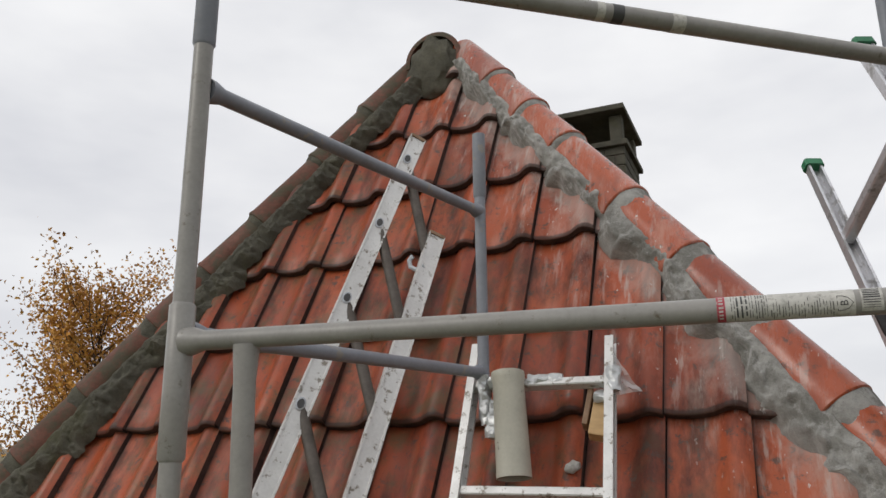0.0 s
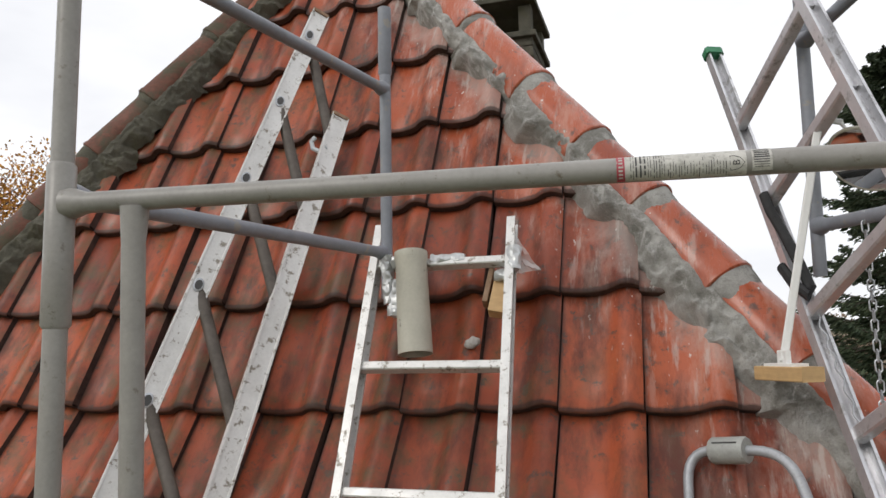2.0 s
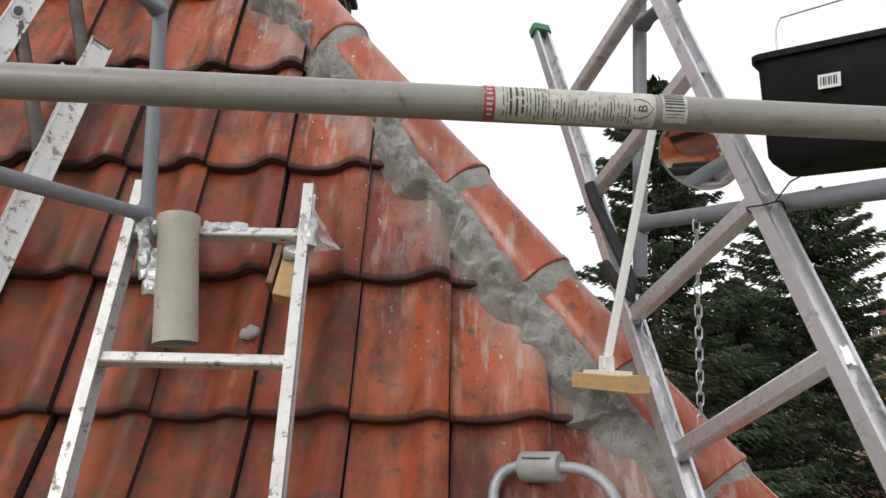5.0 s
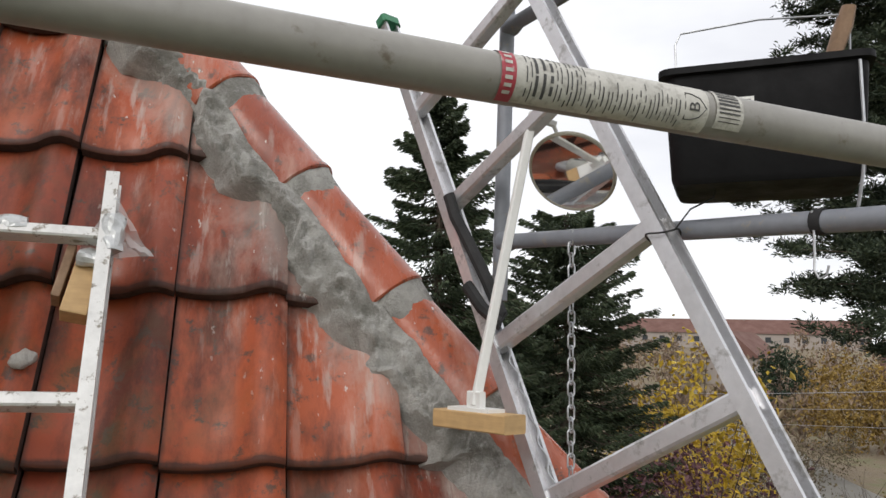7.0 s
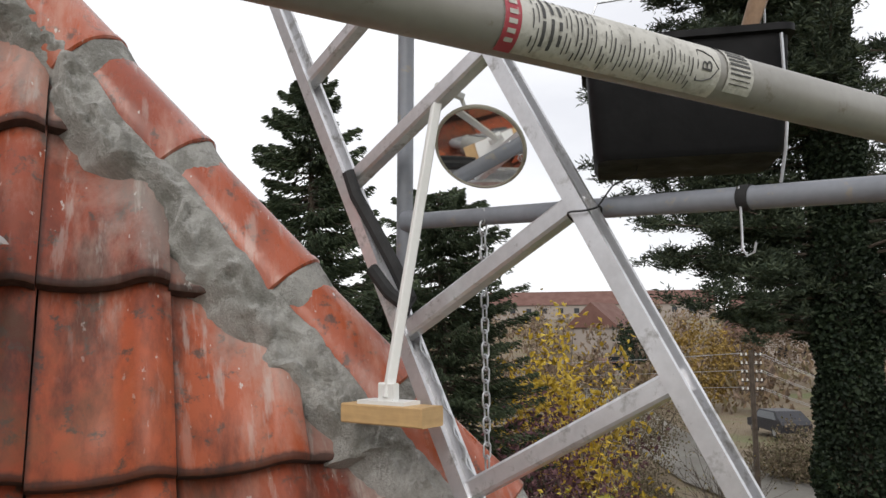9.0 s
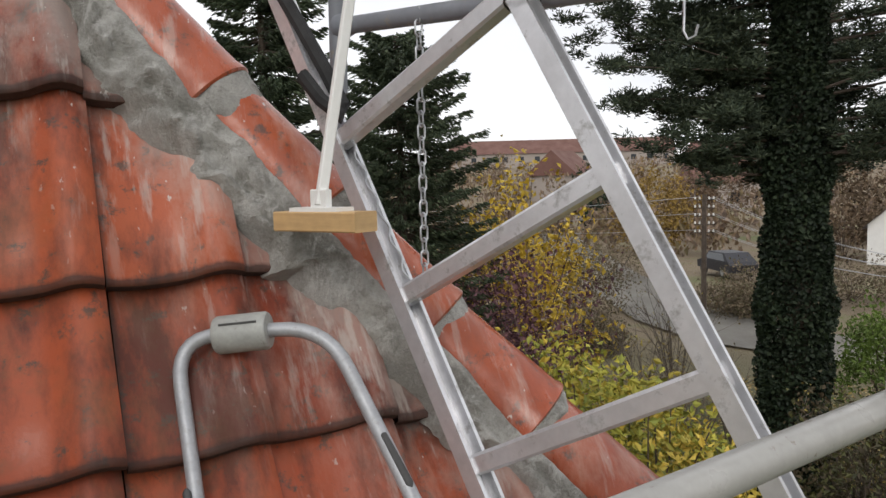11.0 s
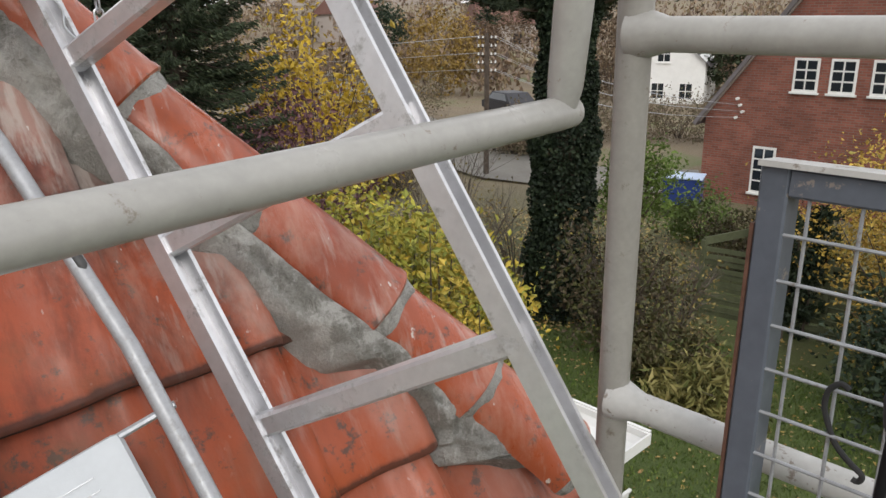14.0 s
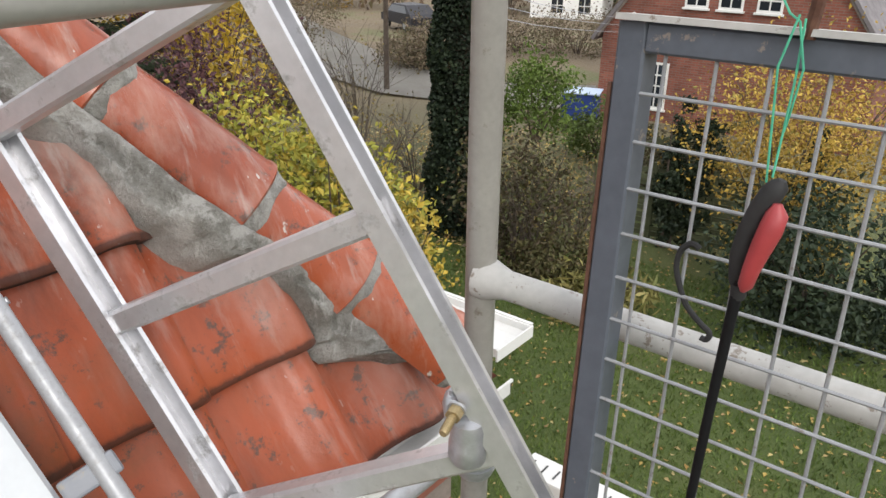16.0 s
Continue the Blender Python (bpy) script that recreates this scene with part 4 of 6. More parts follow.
TRAY = Matrix.Translation(o_) @ TRAY
tray = part("tray", block((-0.27, -0.38, -0.022), (-0.008, -0.006, 0.0), 0.011, TRAY), WHITEPLASTIC, step, "white ribbed plastic tread")
for i in range(18):
    for x in (-0.105, -0.235):
        part("rib", block((x, -0.040 - 0.016 * i, -0.001), (x + 0.053, -0.0385 - 0.016 * i, 0.0012), 0, TRAY), GALV, tray, smooth=False)
part("axle", sweep([TRAY @ Vector((-0.25, -0.012, -0.012)), TRAY @ Vector((0.058, -0.012, -0.010))], 0.0048, 8), GALV, step)
part("latch", block((-0.004, -0.232, -0.014), (0.060, -0.205, -0.002), 0.004, TRAY), BLUESTEEL, step, smooth=False)

# wooden float with its stick, mirror
stick = thing("white_stick_on_block", (0.725, -0.13, 0.08), "white angle stick screwed to a pale wood block", "stick")
bd = Vector((0.082, -0.168, 0.0)).normalized()
part("wood_block", extrude(rect(0.050, 0.030, 0.002), Vector((0.687, -0.055, 0.083)), Vector((0.760, -0.203, 0.083)), (0, 0, 1)), WOOD, stick, "clean planed pine block", smooth=False)
part("foot_plate", extrude(rect(0.040, 0.006), Vector((0.700, -0.083, 0.101)), Vector((0.742, -0.168, 0.101)), (0, 0, 1)), WHITEPAINT, stick, smooth=False)
part("bracket", extrude(rect(0.012, 0.03, 0.002), Vector((0.712, -0.118, 0.116)), Vector((0.724, -0.150, 0.116)), (0, 0, 1)), WHITEPAINT, stick, smooth=False)
part("shaft", extrude(rect(0.016, 0.013, 0.002), Vector((0.716, -0.135, 0.108)), Vector((0.834, -0.089, 0.633)), (0, 1, 0)), WHITEPAINT, stick, smooth=False)
part("top_arm", extrude(rect(0.010, 0.012, 0.002), Vector((0.826, -0.087, 0.628)), Vector((0.875, -0.10, 0.612)), (0, 0, 1)), WHITEPAINT, stick, smooth=False)
mirror = thing("round_mirror", (0.92, -0.078, 0.45), "small round mirror with a worn white rim", "mirror")
mm = look((0.918, -0.078, 0.532), (0.918 - 0.54, -0.078 - 0.51, 0.532 - 0.66))
mm = mm @ pose(0, 0, 0, 0, 180, 0)
disc = bmesh.new()
bmesh.ops.create_cone(disc, segments=48, radius1=0.079, radius2=0.079, depth=0.006, cap_ends=True)
bmesh.ops.transform(disc, matrix=mm, verts=disc.verts)
part("glass", disc, MIRROR, mirror, smooth=False)
part("rim", sweep([mm @ Vector((0.080 * math.cos(g), 0.080 * math.sin(g), 0)) for g in (2 * math.pi * i / 48 for i in range(49))], 0.0042, 8, cap=False), PVC, mirror)
part("arm", sweep([(0.870, -0.098, 0.613), (0.90, -0.07, 0.585), (0.93, -0.05, 0.54)], 0.004, 8), WHITEPAINT, mirror)

# strap, wires and chains on the ladder
sp = [Vector(q) + Vector((-0.012, -0.028, 0.0)) for q in ((0.742, 0.118, 0.505), (0.752, 0.105, 0.46), (0.772, 0.07, 0.40), (0.792, 0.02, 0.325), (0.806, -0.02, 0.262), (0.800, -0.03, 0.245), (0.775, 0.00, 0.275), (0.757, 0.035, 0.318))]
strap = sweep(sp, 0.0135, 8, squash=0.75, up=(0.6, 0.6, 0.4))
tagged(part("rubber_strap", strap, RUBBER, smooth=False), "black rubber strap looped round the ladder rail", "strap")


def chain(name, top, length, link, wire, mat, label):
    t = thing(name, (top[0], top[1], top[2] - length), label, "chain")
    n = int(length / (link * 0.78))
    for i in range(n):
        c = Vector(top) - Vector((0, 0, i * link * 0.78))
        ax = Vector((1, 0, 0)) if i % 2 else Vector((0, 1, 0))
        h, w_ = link / 2, link * 0.24
        loop = [c + ax * (w_ * math.cos(g)) + Vector((0, 0, 1)) * ((h - w_) * (1 if math.sin(g) > 0 else -1) + w_ * math.sin(g)) for g in (2 * math.pi * (k + 0.5) / 12 for k in range(12))]
        part("link", sweep(loop + loop[:2], wire, 6, cap=False), mat, t)
    return t


chain("hanging_chain", (0.892, -0.13, 0.40), 0.44, 0.026, 0.0017, GALV, "galvanised link chain hanging from the scaffold tube")
bead = bmesh.new()
pa, pb = Vector(ZL(0.22)), Vector(ZL(-0.03))
off = Vector((0.006, -0.03, 0.0))
n_ = 40
wire_pts = [pa.lerp(pb, i / n_) + off + Vector((0.004 * math.sin(i * 0.9), 0.0, 0.0)) for i in range(n_ + 1)]
tagged(part("thin_chain", sweep(wire_pts, 0.0018, 5), GALV), "thin chain hanging inside the ladder rail", "chain")
tie = thing("tie_wire", (0.93, -0.36, 0.36), "twisted dark wire binding ladder and tube together", "wire")
cc = Vector(ZL(0.195)) + Vector((0.129, -0.326, 0.183))
ring_pts = []
rd = (Vector(ZL(1)) - Vector(ZL(0))).normalized()
s1 = Vector((0.129, -0.326, 0.183)).normalized()
s2 = rd.cross(s1)
for i in range(25):
    g = 2 * math.pi * i / 24
    ring_pts.append(cc + s1 * 0.020 * math.cos(g) + s2 * 0.034 * math.sin(g) + rd * 0.006 * math.sin(2 * g))
part("loop", sweep(ring_pts, 0.0015, 6, cap=False), RUBBER, tie)
part("tail", sweep([ring_pts[0], ring_pts[0] + Vector((0.02, -0.01, 0.03)), ring_pts[0] + Vector((0.045, -0.03, 0.045)), ring_pts[0] + Vector((0.05, -0.03, 0.062))], 0.0014, 6), RUBBER, tie)
hk = Vector((1.020, -0.555, 0.385))
tagged(part("wire_hook", sweep([hk + Vector(q) for q in ((0, 0, 0), (0.002, 0, -0.02), (0.0, -0.002, -0.06), (-0.003, -0.004, -0.078), (0.0, -0.008, -0.088), (0.006, -0.014, -0.084), (0.008, -0.016, -0.072))], 0.0016, 6), GALV), "bent wire hook hanging from the scaffold tube", "hook")
tagged(part("tube_tie", sweep([(1.031, -0.548, 0.372), (1.035, -0.562, 0.371)], 0.0172, 16), RUBBER), "black tie round the scaffold tube", "tie")

# black tub with a wire handle
tub = thing("black_tub", (1.06, -0.44, 0.40), "black plastic mortar tub with a wire handle", "tub")
fx = (Vector((1.102, -0.583, 0)) - Vector((0.891, -0.42, 0))).normalized()
fy = Vector((0, 0, 1)).cross(fx)
TUB = Matrix.Translation((0.9965, -0.5015, 0.436)) @ Matrix.Diagonal((1, 1, 0.79, 1)) @ Matrix((fx, fy, Vector((0, 0, 1)))).transposed().to_4x4()
bm = bmesh.new()
loops = []
for hw, dp0, dp1, z, c in ((0.119, 0.012, 0.155, 0.0, 0.02), (0.124, 0.006, 0.162, 0.012, 0.022), (0.132, 0.0, 0.178, 0.196, 0.02), (0.139, -0.008, 0.186, 0.198, 0.018), (0.139, -0.008, 0.186, 0.210, 0.018), (0.128, 0.003, 0.175, 0.210, 0.018), (0.116, 0.012, 0.155, 0.012, 0.018)):
    loop = []
    for sx, sy, a0 in ((1, 1, 0), (-1, 1, 90), (-1, 0, 180), (1, 0, 270)):
        cx, cy = sx * (hw - c), (dp1 - c if sy else dp0 + c)
        for k in range(4):
            g = radians(a0 + 30 * k)
            loop.append(bm.verts.new(TUB @ Vector((cx + c * math.cos(g), cy + c * math.sin(g), z))))
    loops.append(loop)
for a, b in zip(loops, loops[1:]):
    for i in range(16):
        bm.faces.new((a[i], a[(i + 1) % 16], b[(i + 1) % 16], b[i]))
bm.faces.new(loops[0])
bm.faces.new(loops[-1])
bmesh.ops.recalc_face_normals(bm, faces=bm.faces)
part("body", bm, BLACK, tub)
part("handle", sweep([TUB @ Vector(q) for q in ((-0.118, 0.085, 0.19), (-0.120, 0.085, 0.30), (-0.112, 0.085, 0.322), (0.0, 0.085, 0.332), (0.112, 0.085, 0.322), (0.120, 0.085, 0.30), (0.118, 0.085, 0.19))], 0.0016, 6), GALV, tub, "thin wire handle")
part("label_sticker", block((-0.042, -0.0075, 0.118), (-0.012, -0.0055, 0.145), 0, TUB), WHITEPAINT, tub, smooth=False)
ink = bmesh.new()
for i in range(7):
    block((-0.039 + i * 0.0035, -0.0082, 0.124), (-0.0375 + i * 0.0035 + 0.001 * (i % 2), -0.0074, 0.140), 0, TUB, ink)
part("sticker_print", ink, INK, tub, smooth=False)
part("hanger", sweep([TUB @ Vector(q) for q in ((0.117, -0.010, 0.19), (0.118, -0.011, 0.05), (0.114, -0.008, -0.005), (0.108, 0.0, -0.055))], 0.0022, 6), GALV, tub)
trowel = part("trowel_handle", sweep([TUB @ Vector(q) for q in ((0.055, 0.10, 0.06), (0.088, 0.09, 0.21), (0.112, 0.085, 0.30), (0.120, 0.08, 0.335))], [0.009, 0.013, 0.016, 0.012], 10, squash=0.6), OLDWOOD)
tagged(trowel, "worn wooden tool handle standing in the tub", "tool handle")

# mesh gate with a tool hung on it
gate = thing("mesh_gate", (1.03, -1.37, -1.08), "blue-grey angle-iron gate with welded wire mesh", "gate")
GT, GB = Vector((1.118, -0.966, -0.112)), Vector((1.030, -0.992, -1.08))
gx = Vector((0.0, -1.0, 0.0))
gd = (GB - GT).normalized()
gn = gx.cross(gd).normalized()
if gn.x > 0:
    gn = -gn
gl = (GB - GT).length
part("left_stile", extrude(rect(0.025, 0.030, 0.002), GT + gx * 0.0125, GB + gx * 0.0125, gn), GATEBLUE, gate, smooth=False)
part("rust_streak", extrude(rect(0.003, 0.031), GT - gx * 0.0017 + gd * 0.05, GB - gx * 0.0017, gn), RUST, gate, "rusty outer edge", smooth=False)
part("right_stile", extrude(rect(0.032, 0.034, 0.002), GT + gx * 0.80, GB + gx * 0.80, gn), GATEBLUE, gate, smooth=False)
part("top_bar", extrude(rect(0.030, 0.024, 0.002), GT + gx * 0.026 + gd * 0.012, GT + gx * 0.786 + gd * 0.012, gd), GATEBLUE, gate, smooth=False)
part("top_lip", extrude(rect(0.040, 0.005), GT + gn * 0.002 - gd * 0.003, GT + gx * 0.818 + gn * 0.002 - gd * 0.003, gd), WHITESTEEL, gate, smooth=False)
part("bottom_bar", extrude(rect(0.034, 0.030, 0.002), GB, GB + gx * 0.816, gd), GATEBLUE, gate, smooth=False)
for i in range(1, 24):
    a = GT + gd * (0.016 + 0.0400 * i) + gn * 0.012
    part("wire", sweep([a + gx * 0.018, a + gx * 0.80], 0.0017, 6), MESHWIRE, gate)
for i in range(1, 19):
    a = GT + gx * (0.041 * i) + gn * 0.008
    part("wire", sweep([a + gd * 0.02, a + gd * (gl - 0.01)], 0.0017, 6), MESHWIRE, gate)

saw = thing("hand_tool", (1.05, -1.10, -0.75), "black rod tool with a red grip hung by green twine", "tool")
part("rod", sweep([(1.062, -1.1065, -0.286), (1.055, -1.104, -0.40), (1.048, -1.103, -0.51), (1.035, -1.10, -0.75)], [0.0046, 0.0042, 0.004, 0.0038], 10), BLACK, saw)
part("grip_back", sweep([(1.064, -1.1065, -0.298), (1.064, -1.104, -0.287), (1.064, -1.103, -0.268), (1.064, -1.106, -0.247), (1.064, -1.111, -0.229), (1.064, -1.117, -0.215), (1.064, -1.121, -0.208), (1.064, -1.122, -0.204)], [0.004, 0.0066, 0.0080, 0.0083, 0.0085, 0.0085, 0.0068, 0.003], 14, squash=0.9), RUBBER, saw, "scuffed black rubber grip back")
part("grip_front", sweep([(1.056, -1.1115, -0.292), (1.055, -1.113, -0.286), (1.055, -1.115, -0.272), (1.055, -1.1185, -0.256), (1.056, -1.1225, -0.240), (1.057, -1.1245, -0.228), (1.058, -1.1235, -0.220)], [0.002, 0.0058, 0.0066, 0.0078, 0.0088, 0.0080, 0.003], 14), REDGRIP, saw, "red rubber grip front")
part("ferrule", sweep([(1.062, -1.1075, -0.302), (1.062, -1.1072, -0.298), (1.062, -1.1068, -0.290)], [0.005, 0.0062, 0.0062], 10), RUBBER, saw)
for i, q in enumerate((((1.090, -1.106, -0.095), (1.082, -1.100, -0.13), (1.070, -1.110, -0.21)), ((1.096, -1.109, -0.098), (1.082, -1.113, -0.14), (1.068, -1.114, -0.205)), ((1.10, -1.09, -0.085), (1.095, -1.098, -0.095), (1.094, -1.106, -0.10)), ((1.094, -1.106, -0.10), (1.082, -1.117, -0.13), (1.080, -1.114, -0.165), (1.083, -1.112, -0.175)))):
    part("twine", sweep(q, 0.0009, 5), TWINE, saw, "green twine")
post = part("rusty_bar", sweep([(1.10, -1.112, -0.112), (1.105, -1.118, -0.03), (1.11, -1.124, 0.10)], 0.0048, 8), RUST)
tagged(post, "rusty brown bar standing on the gate's top edge", "bar")
knots = [Vector((1.088, y, z)) for y, z in ((-1.065, -0.281), (-1.058, -0.278), (-1.050, -0.286), (-1.048, -0.301), (-1.053, -0.317), (-1.061, -0.333), (-1.074, -0.345), (-1.084, -0.352), (-1.082, -0.359), (-1.076, -0.358))]
curl = []
for i in range(len(knots) - 1):
    k0, k1, k2, k3 = knots[max(i - 1, 0)], knots[i], knots[i + 1], knots[min(i + 2, len(knots) - 1)]
    for u in (0, 0.25, 0.5, 0.75):
        curl.append(0.5 * (2 * k1 + (k2 - k0) * u + (2 * k0 - 5 * k1 + 4 * k2 - k3) * u * u + (3 * k1 - k0 - 3 * k2 + k3) * u ** 3))
cab = part("black_cable", sweep(curl, 0.0026, 8), RUBBER)
tagged(cab, "curled black cable end hooked on the mesh", "cable")

# eaves: gutter, tube with a clamp, brick wall below
gut = thing("gutter", (0.2, -0.56, -0.9), "white box gutter along the eaves with a mitred corner", "gutter", kind="structure")
gprof = [(-0.045, 0.025), (-0.045, -0.012), (-0.03, -0.03), (0.03, -0.03), (0.045, -0.012), (0.045, 0.025), (0.051, 0.025), (0.051, 0.020), (0.041, 0.020), (0.041, -0.010), (0.028, -0.026), (-0.028, -0.026), (-0.041, -0.010), (-0.041, 0.025)]
part("trough", extrude(gprof, (-2.9, -0.535, -0.885), (1.60, -0.535, -0.885), (0, 0, 1)), WHITEPAINT, gut, smooth=False)
part("side_trough", extrude([(x * 1.45, y * 0.5) for x, y in gprof], (1.66, -0.545, -0.818), (1.66, 6.0, -0.818), (0, 0, 1)), WHITEPAINT, gut, smooth=False)
part("end_plate", block((1.594, -0.550, -0.833), (1.726, -0.546, -0.807)), WHITEPAINT, gut, smooth=False)
ledger = part("eaves_tube", sweep([(-1.0, -0.690, -0.75), (1.235, -0.715, -0.75)], 0.0150, 18), ZINC)
tagged(ledger, "galvanised scaffold tube running below the eaves", "scaffold tube")
clamp = thing("scaffold_clamp", (1.158, -0.802, -0.66), "galvanised scaffold coupler with a brass-coloured bolt", "clamp")
part("pole_collar", sweep([(1.1645, -0.8005, -0.690), (1.164, -0.801, -0.688), (1.1635, -0.801, -0.680), (1.1625, -0.8015, -0.640), (1.162, -0.802, -0.632), (1.162, -0.802, -0.630)], [0.0175, 0.0235, 0.0255, 0.0255, 0.0235, 0.0175], 24), GALV, clamp)
for z in (-0.681, -0.655):
    part("pole_collar_rib", sweep([(1.1632, -0.801, z), (1.163, -0.801, z + 0.007)], 0.0268, 24), GALV, clamp)
part("ladder_collar", sweep([(1.060, -0.8635, -0.5755), (1.060, -0.8635, -0.574), (1.059, -0.8635, -0.566), (1.059, -0.864, -0.551), (1.0585, -0.864, -0.546), (1.058, -0.864, -0.531), (1.057, -0.864, -0.522), (1.057, -0.864, -0.519)], [0.012, 0.0195, 0.0225, 0.0225, 0.0205, 0.0205, 0.0180, 0.010], 26), GALV, clamp)
part("link", sweep([(1.072, -0.856, -0.545), (1.110, -0.833, -0.595), (1.148, -0.810, -0.645)], [0.014, 0.011, 0.014], 12), GALV, clamp)
part("hinge_lug", sweep([(1.040, -0.852, -0.520), (1.052, -0.846, -0.508), (1.064, -0.840, -0.506), (1.072, -0.836, -0.512)], [0.006, 0.0115, 0.0115, 0.006], 12, squash=0.7), GALV, clamp)
part("hinge_pin", sweep([(1.058, -0.842, -0.505), (1.057, -0.842, -0.494)], [0.0048, 0.0042], 10), GALV, clamp)
b0, b1 = Vector((1.044, -0.859, -0.5025)), Vector((1.007, -0.868, -0.5105))
bolt = part("bolt", sweep([b0, b0.lerp(b1, 0.96), b1], [0.0048, 0.0048, 0.0040], 12), BRASS, clamp, "brass-coloured threaded bolt")
part("nut", sweep([b0.lerp(b1, 0.12), b0.lerp(b1, 0.38)], 0.0088, 6), BRASS, bolt, smooth=False)
part("washer", sweep([b0.lerp(b1, 0.04), b0.lerp(b1, 0.12)], 0.0105, 16), GALV, bolt)
for k in range(7):
    part("thread", sweep([b0.lerp(b1, 0.45 + 0.07 * k), b0.lerp(b1, 0.475 + 0.07 * k)], 0.0053, 10), BRASS, bolt)
plank = thing("deck_plank", (1.6, -0.9, -1.05), "white perforated metal deck edge below the gate", "scaffold deck")
part("board", block((1.425, -1.9, -0.925), (1.482, -0.71, -0.90), 0.004), WHITEPAINT, plank, smooth=False)
slots = bmesh.new()
for i in range(40):
    block((1.438, -0.724 - i * 0.024, -0.8995), (1.462, -0.727 - i * 0.024, -0.8985), bm=slots)
tagged(part("slots", slots, INK, plank, smooth=False), kind="stuff")


# ---- own house below the eaves ----
house_wall = part("wall_south", block((-2.8, -0.44, -6.0), (1.60, -0.20, -0.90)), GROUT, smooth=False)
tagged(house_wall, "red brick house wall under the eaves", "wall", kind="structure")
side_wall = part("wall_east", block((1.36, -0.199, -6.0), (1.60, 8.6, -0.90)), BRICK, smooth=False)
tagged(side_wall, "red brick side wall of the house", "wall", kind="structure")
bm = block((-0.114, -0.012, -0.027), (0.114, 0.012, 0.027), 0.004)
brick_me = bpy.data.meshes.new("brick")
bm.to_mesh(brick_me)
bm.free()
brick_me.materials.append(BRICK)
for i in range(14):
    for j in range(10):
        x = 1.485 - 0.24 * j - (0.12 if i % 2 else 0)
        ob = new("brick", brick_me)
        ob.parent = house_wall
        ob.matrix_basis = pose(x, -0.444, -0.99 - i * 0.067)

# ---- garden and distance ----
EYE = Vector((0.4, -1.2, 0.0))


def at(az, dist, z=-6.0):
    return Vector((EYE.x + dist * math.sin(radians(az)), EYE.y + dist * math.cos(radians(az)), z))


def land(x, y):
    d = math.hypot(x - EYE.x, y - EYE.y)
    t = min(1.0, max(0.0, (d - 75) / 150))
    return -6.0 + (t * t * (3 - 2 * t)) * 9.5 + (0.12 * noise.noise(Vector((x * 0.15, y * 0.15, 0))) if d > 16 else 0.0)


GRASS, gn_, gl_, gb_ = material("lawn")
gp_ = gn_.new("ShaderNodeNewGeometry").outputs["Position"]
g_col = ramp(gn_, gl_, noise_node(gn_, gl_, gp_, 0.45, 6, 0.6), [(0.35, (0.065, 0.105, 0.022)), (0.55, (0.10, 0.145, 0.033)), (0.72, (0.14, 0.14, 0.05))])
g_col = blend(gn_, gl_, 0.45, g_col, ramp(gn_, gl_, noise_node(gn_, gl_, gp_, 22, 5, 0.7), [(0.35, (0.03, 0.05, 0.012)), (0.7, (0.14, 0.165, 0.05))]))
g_len = gn_.new("ShaderNodeVectorMath")
g_len.operation = "LENGTH"
gl_.new(gp_, g_len.inputs[0])
g_far = gn_.new("ShaderNodeMapRange")
g_far.inputs[1].default_value, g_far.inputs[2].default_value = 14, 30
gl_.new(g_len.outputs["Value"], g_far.inputs[0])
g_col = blend(gn_, gl_, g_far.outputs[0], g_col, ramp(gn_, gl_, noise_node(gn_, gl_, gp_, 0.12, 6, 0.7), [(0.35, (0.16, 0.125, 0.085)), (0.55, (0.20, 0.155, 0.10)), (0.7, (0.13, 0.165, 0.06))]))
gl_.new(g_col, gb_.inputs["Base Color"])
gb_.inputs["Roughness"].default_value = 0.95
bump(gn_, gl_, noise_node(gn_, gl_, gp_, 45, 4, 0.7), 0.8, 0.05, gb_)
bm = bmesh.new()
rings = []
for r in (0.0, 4, 8, 12, 16, 20, 26, 34, 44, 56, 72, 90, 115, 145, 180, 225, 280, 400, 800, 2500):
    if r == 0:
        rings.append([bm.verts.new((EYE.x, EYE.y, -6.0))])
        continue
    rings.append([bm.verts.new((EYE.x + r * math.sin(g), EYE.y + r * math.cos(g), land(EYE.x + r * math.sin(g), EYE.y + r * math.cos(g)))) for g in (2 * math.pi * i / 96 for i in range(96))])
for i in range(96):
    bm.faces.new((rings[0][0], rings[1][(i + 1) % 96], rings[1][i]))
for a, b in zip(rings[1:], rings[2:]):
    for i in range(96):
        bm.faces.new((a[i], a[(i + 1) % 96], b[(i + 1) % 96], b[i]))
bmesh.ops.recalc_face_normals(bm, faces=bm.faces)
tagged(part("ground", bm, GRASS), "damp green lawn and brown autumn land to the horizon", "ground", kind="structure")

nr = np.random.default_rng(11)
FALLEN = foliage("fallen_leaf", [(0.45, 0.33, 0.10), (0.36, 0.22, 0.07), (0.50, 0.42, 0.20), (0.25, 0.14, 0.06)])
n = 5200
c = np.stack([nr.uniform(2.0, 15.0, n), nr.uniform(-7.0, 9.0, n), nr.uniform(-5.99, -5.97, n)], 1)
tagged(leaves("fallen_leaves", c, 0.075, FALLEN, nr, flat=1.0, along=nr.normal(size=(n, 3)) * [1, 1, 0.12]), "yellow fallen leaves strewn over the lawn", "leaves", kind="stuff")
GRASSBLADE = foliage("grass_blade", [(0.065, 0.115, 0.020), (0.115, 0.175, 0.034), (0.16, 0.19, 0.055)])
n = 60000
c = np.stack([nr.uniform(2.0, 13.5, n), nr.uniform(-5.0, 8.0, n), np.full(n, -5.975)], 1)
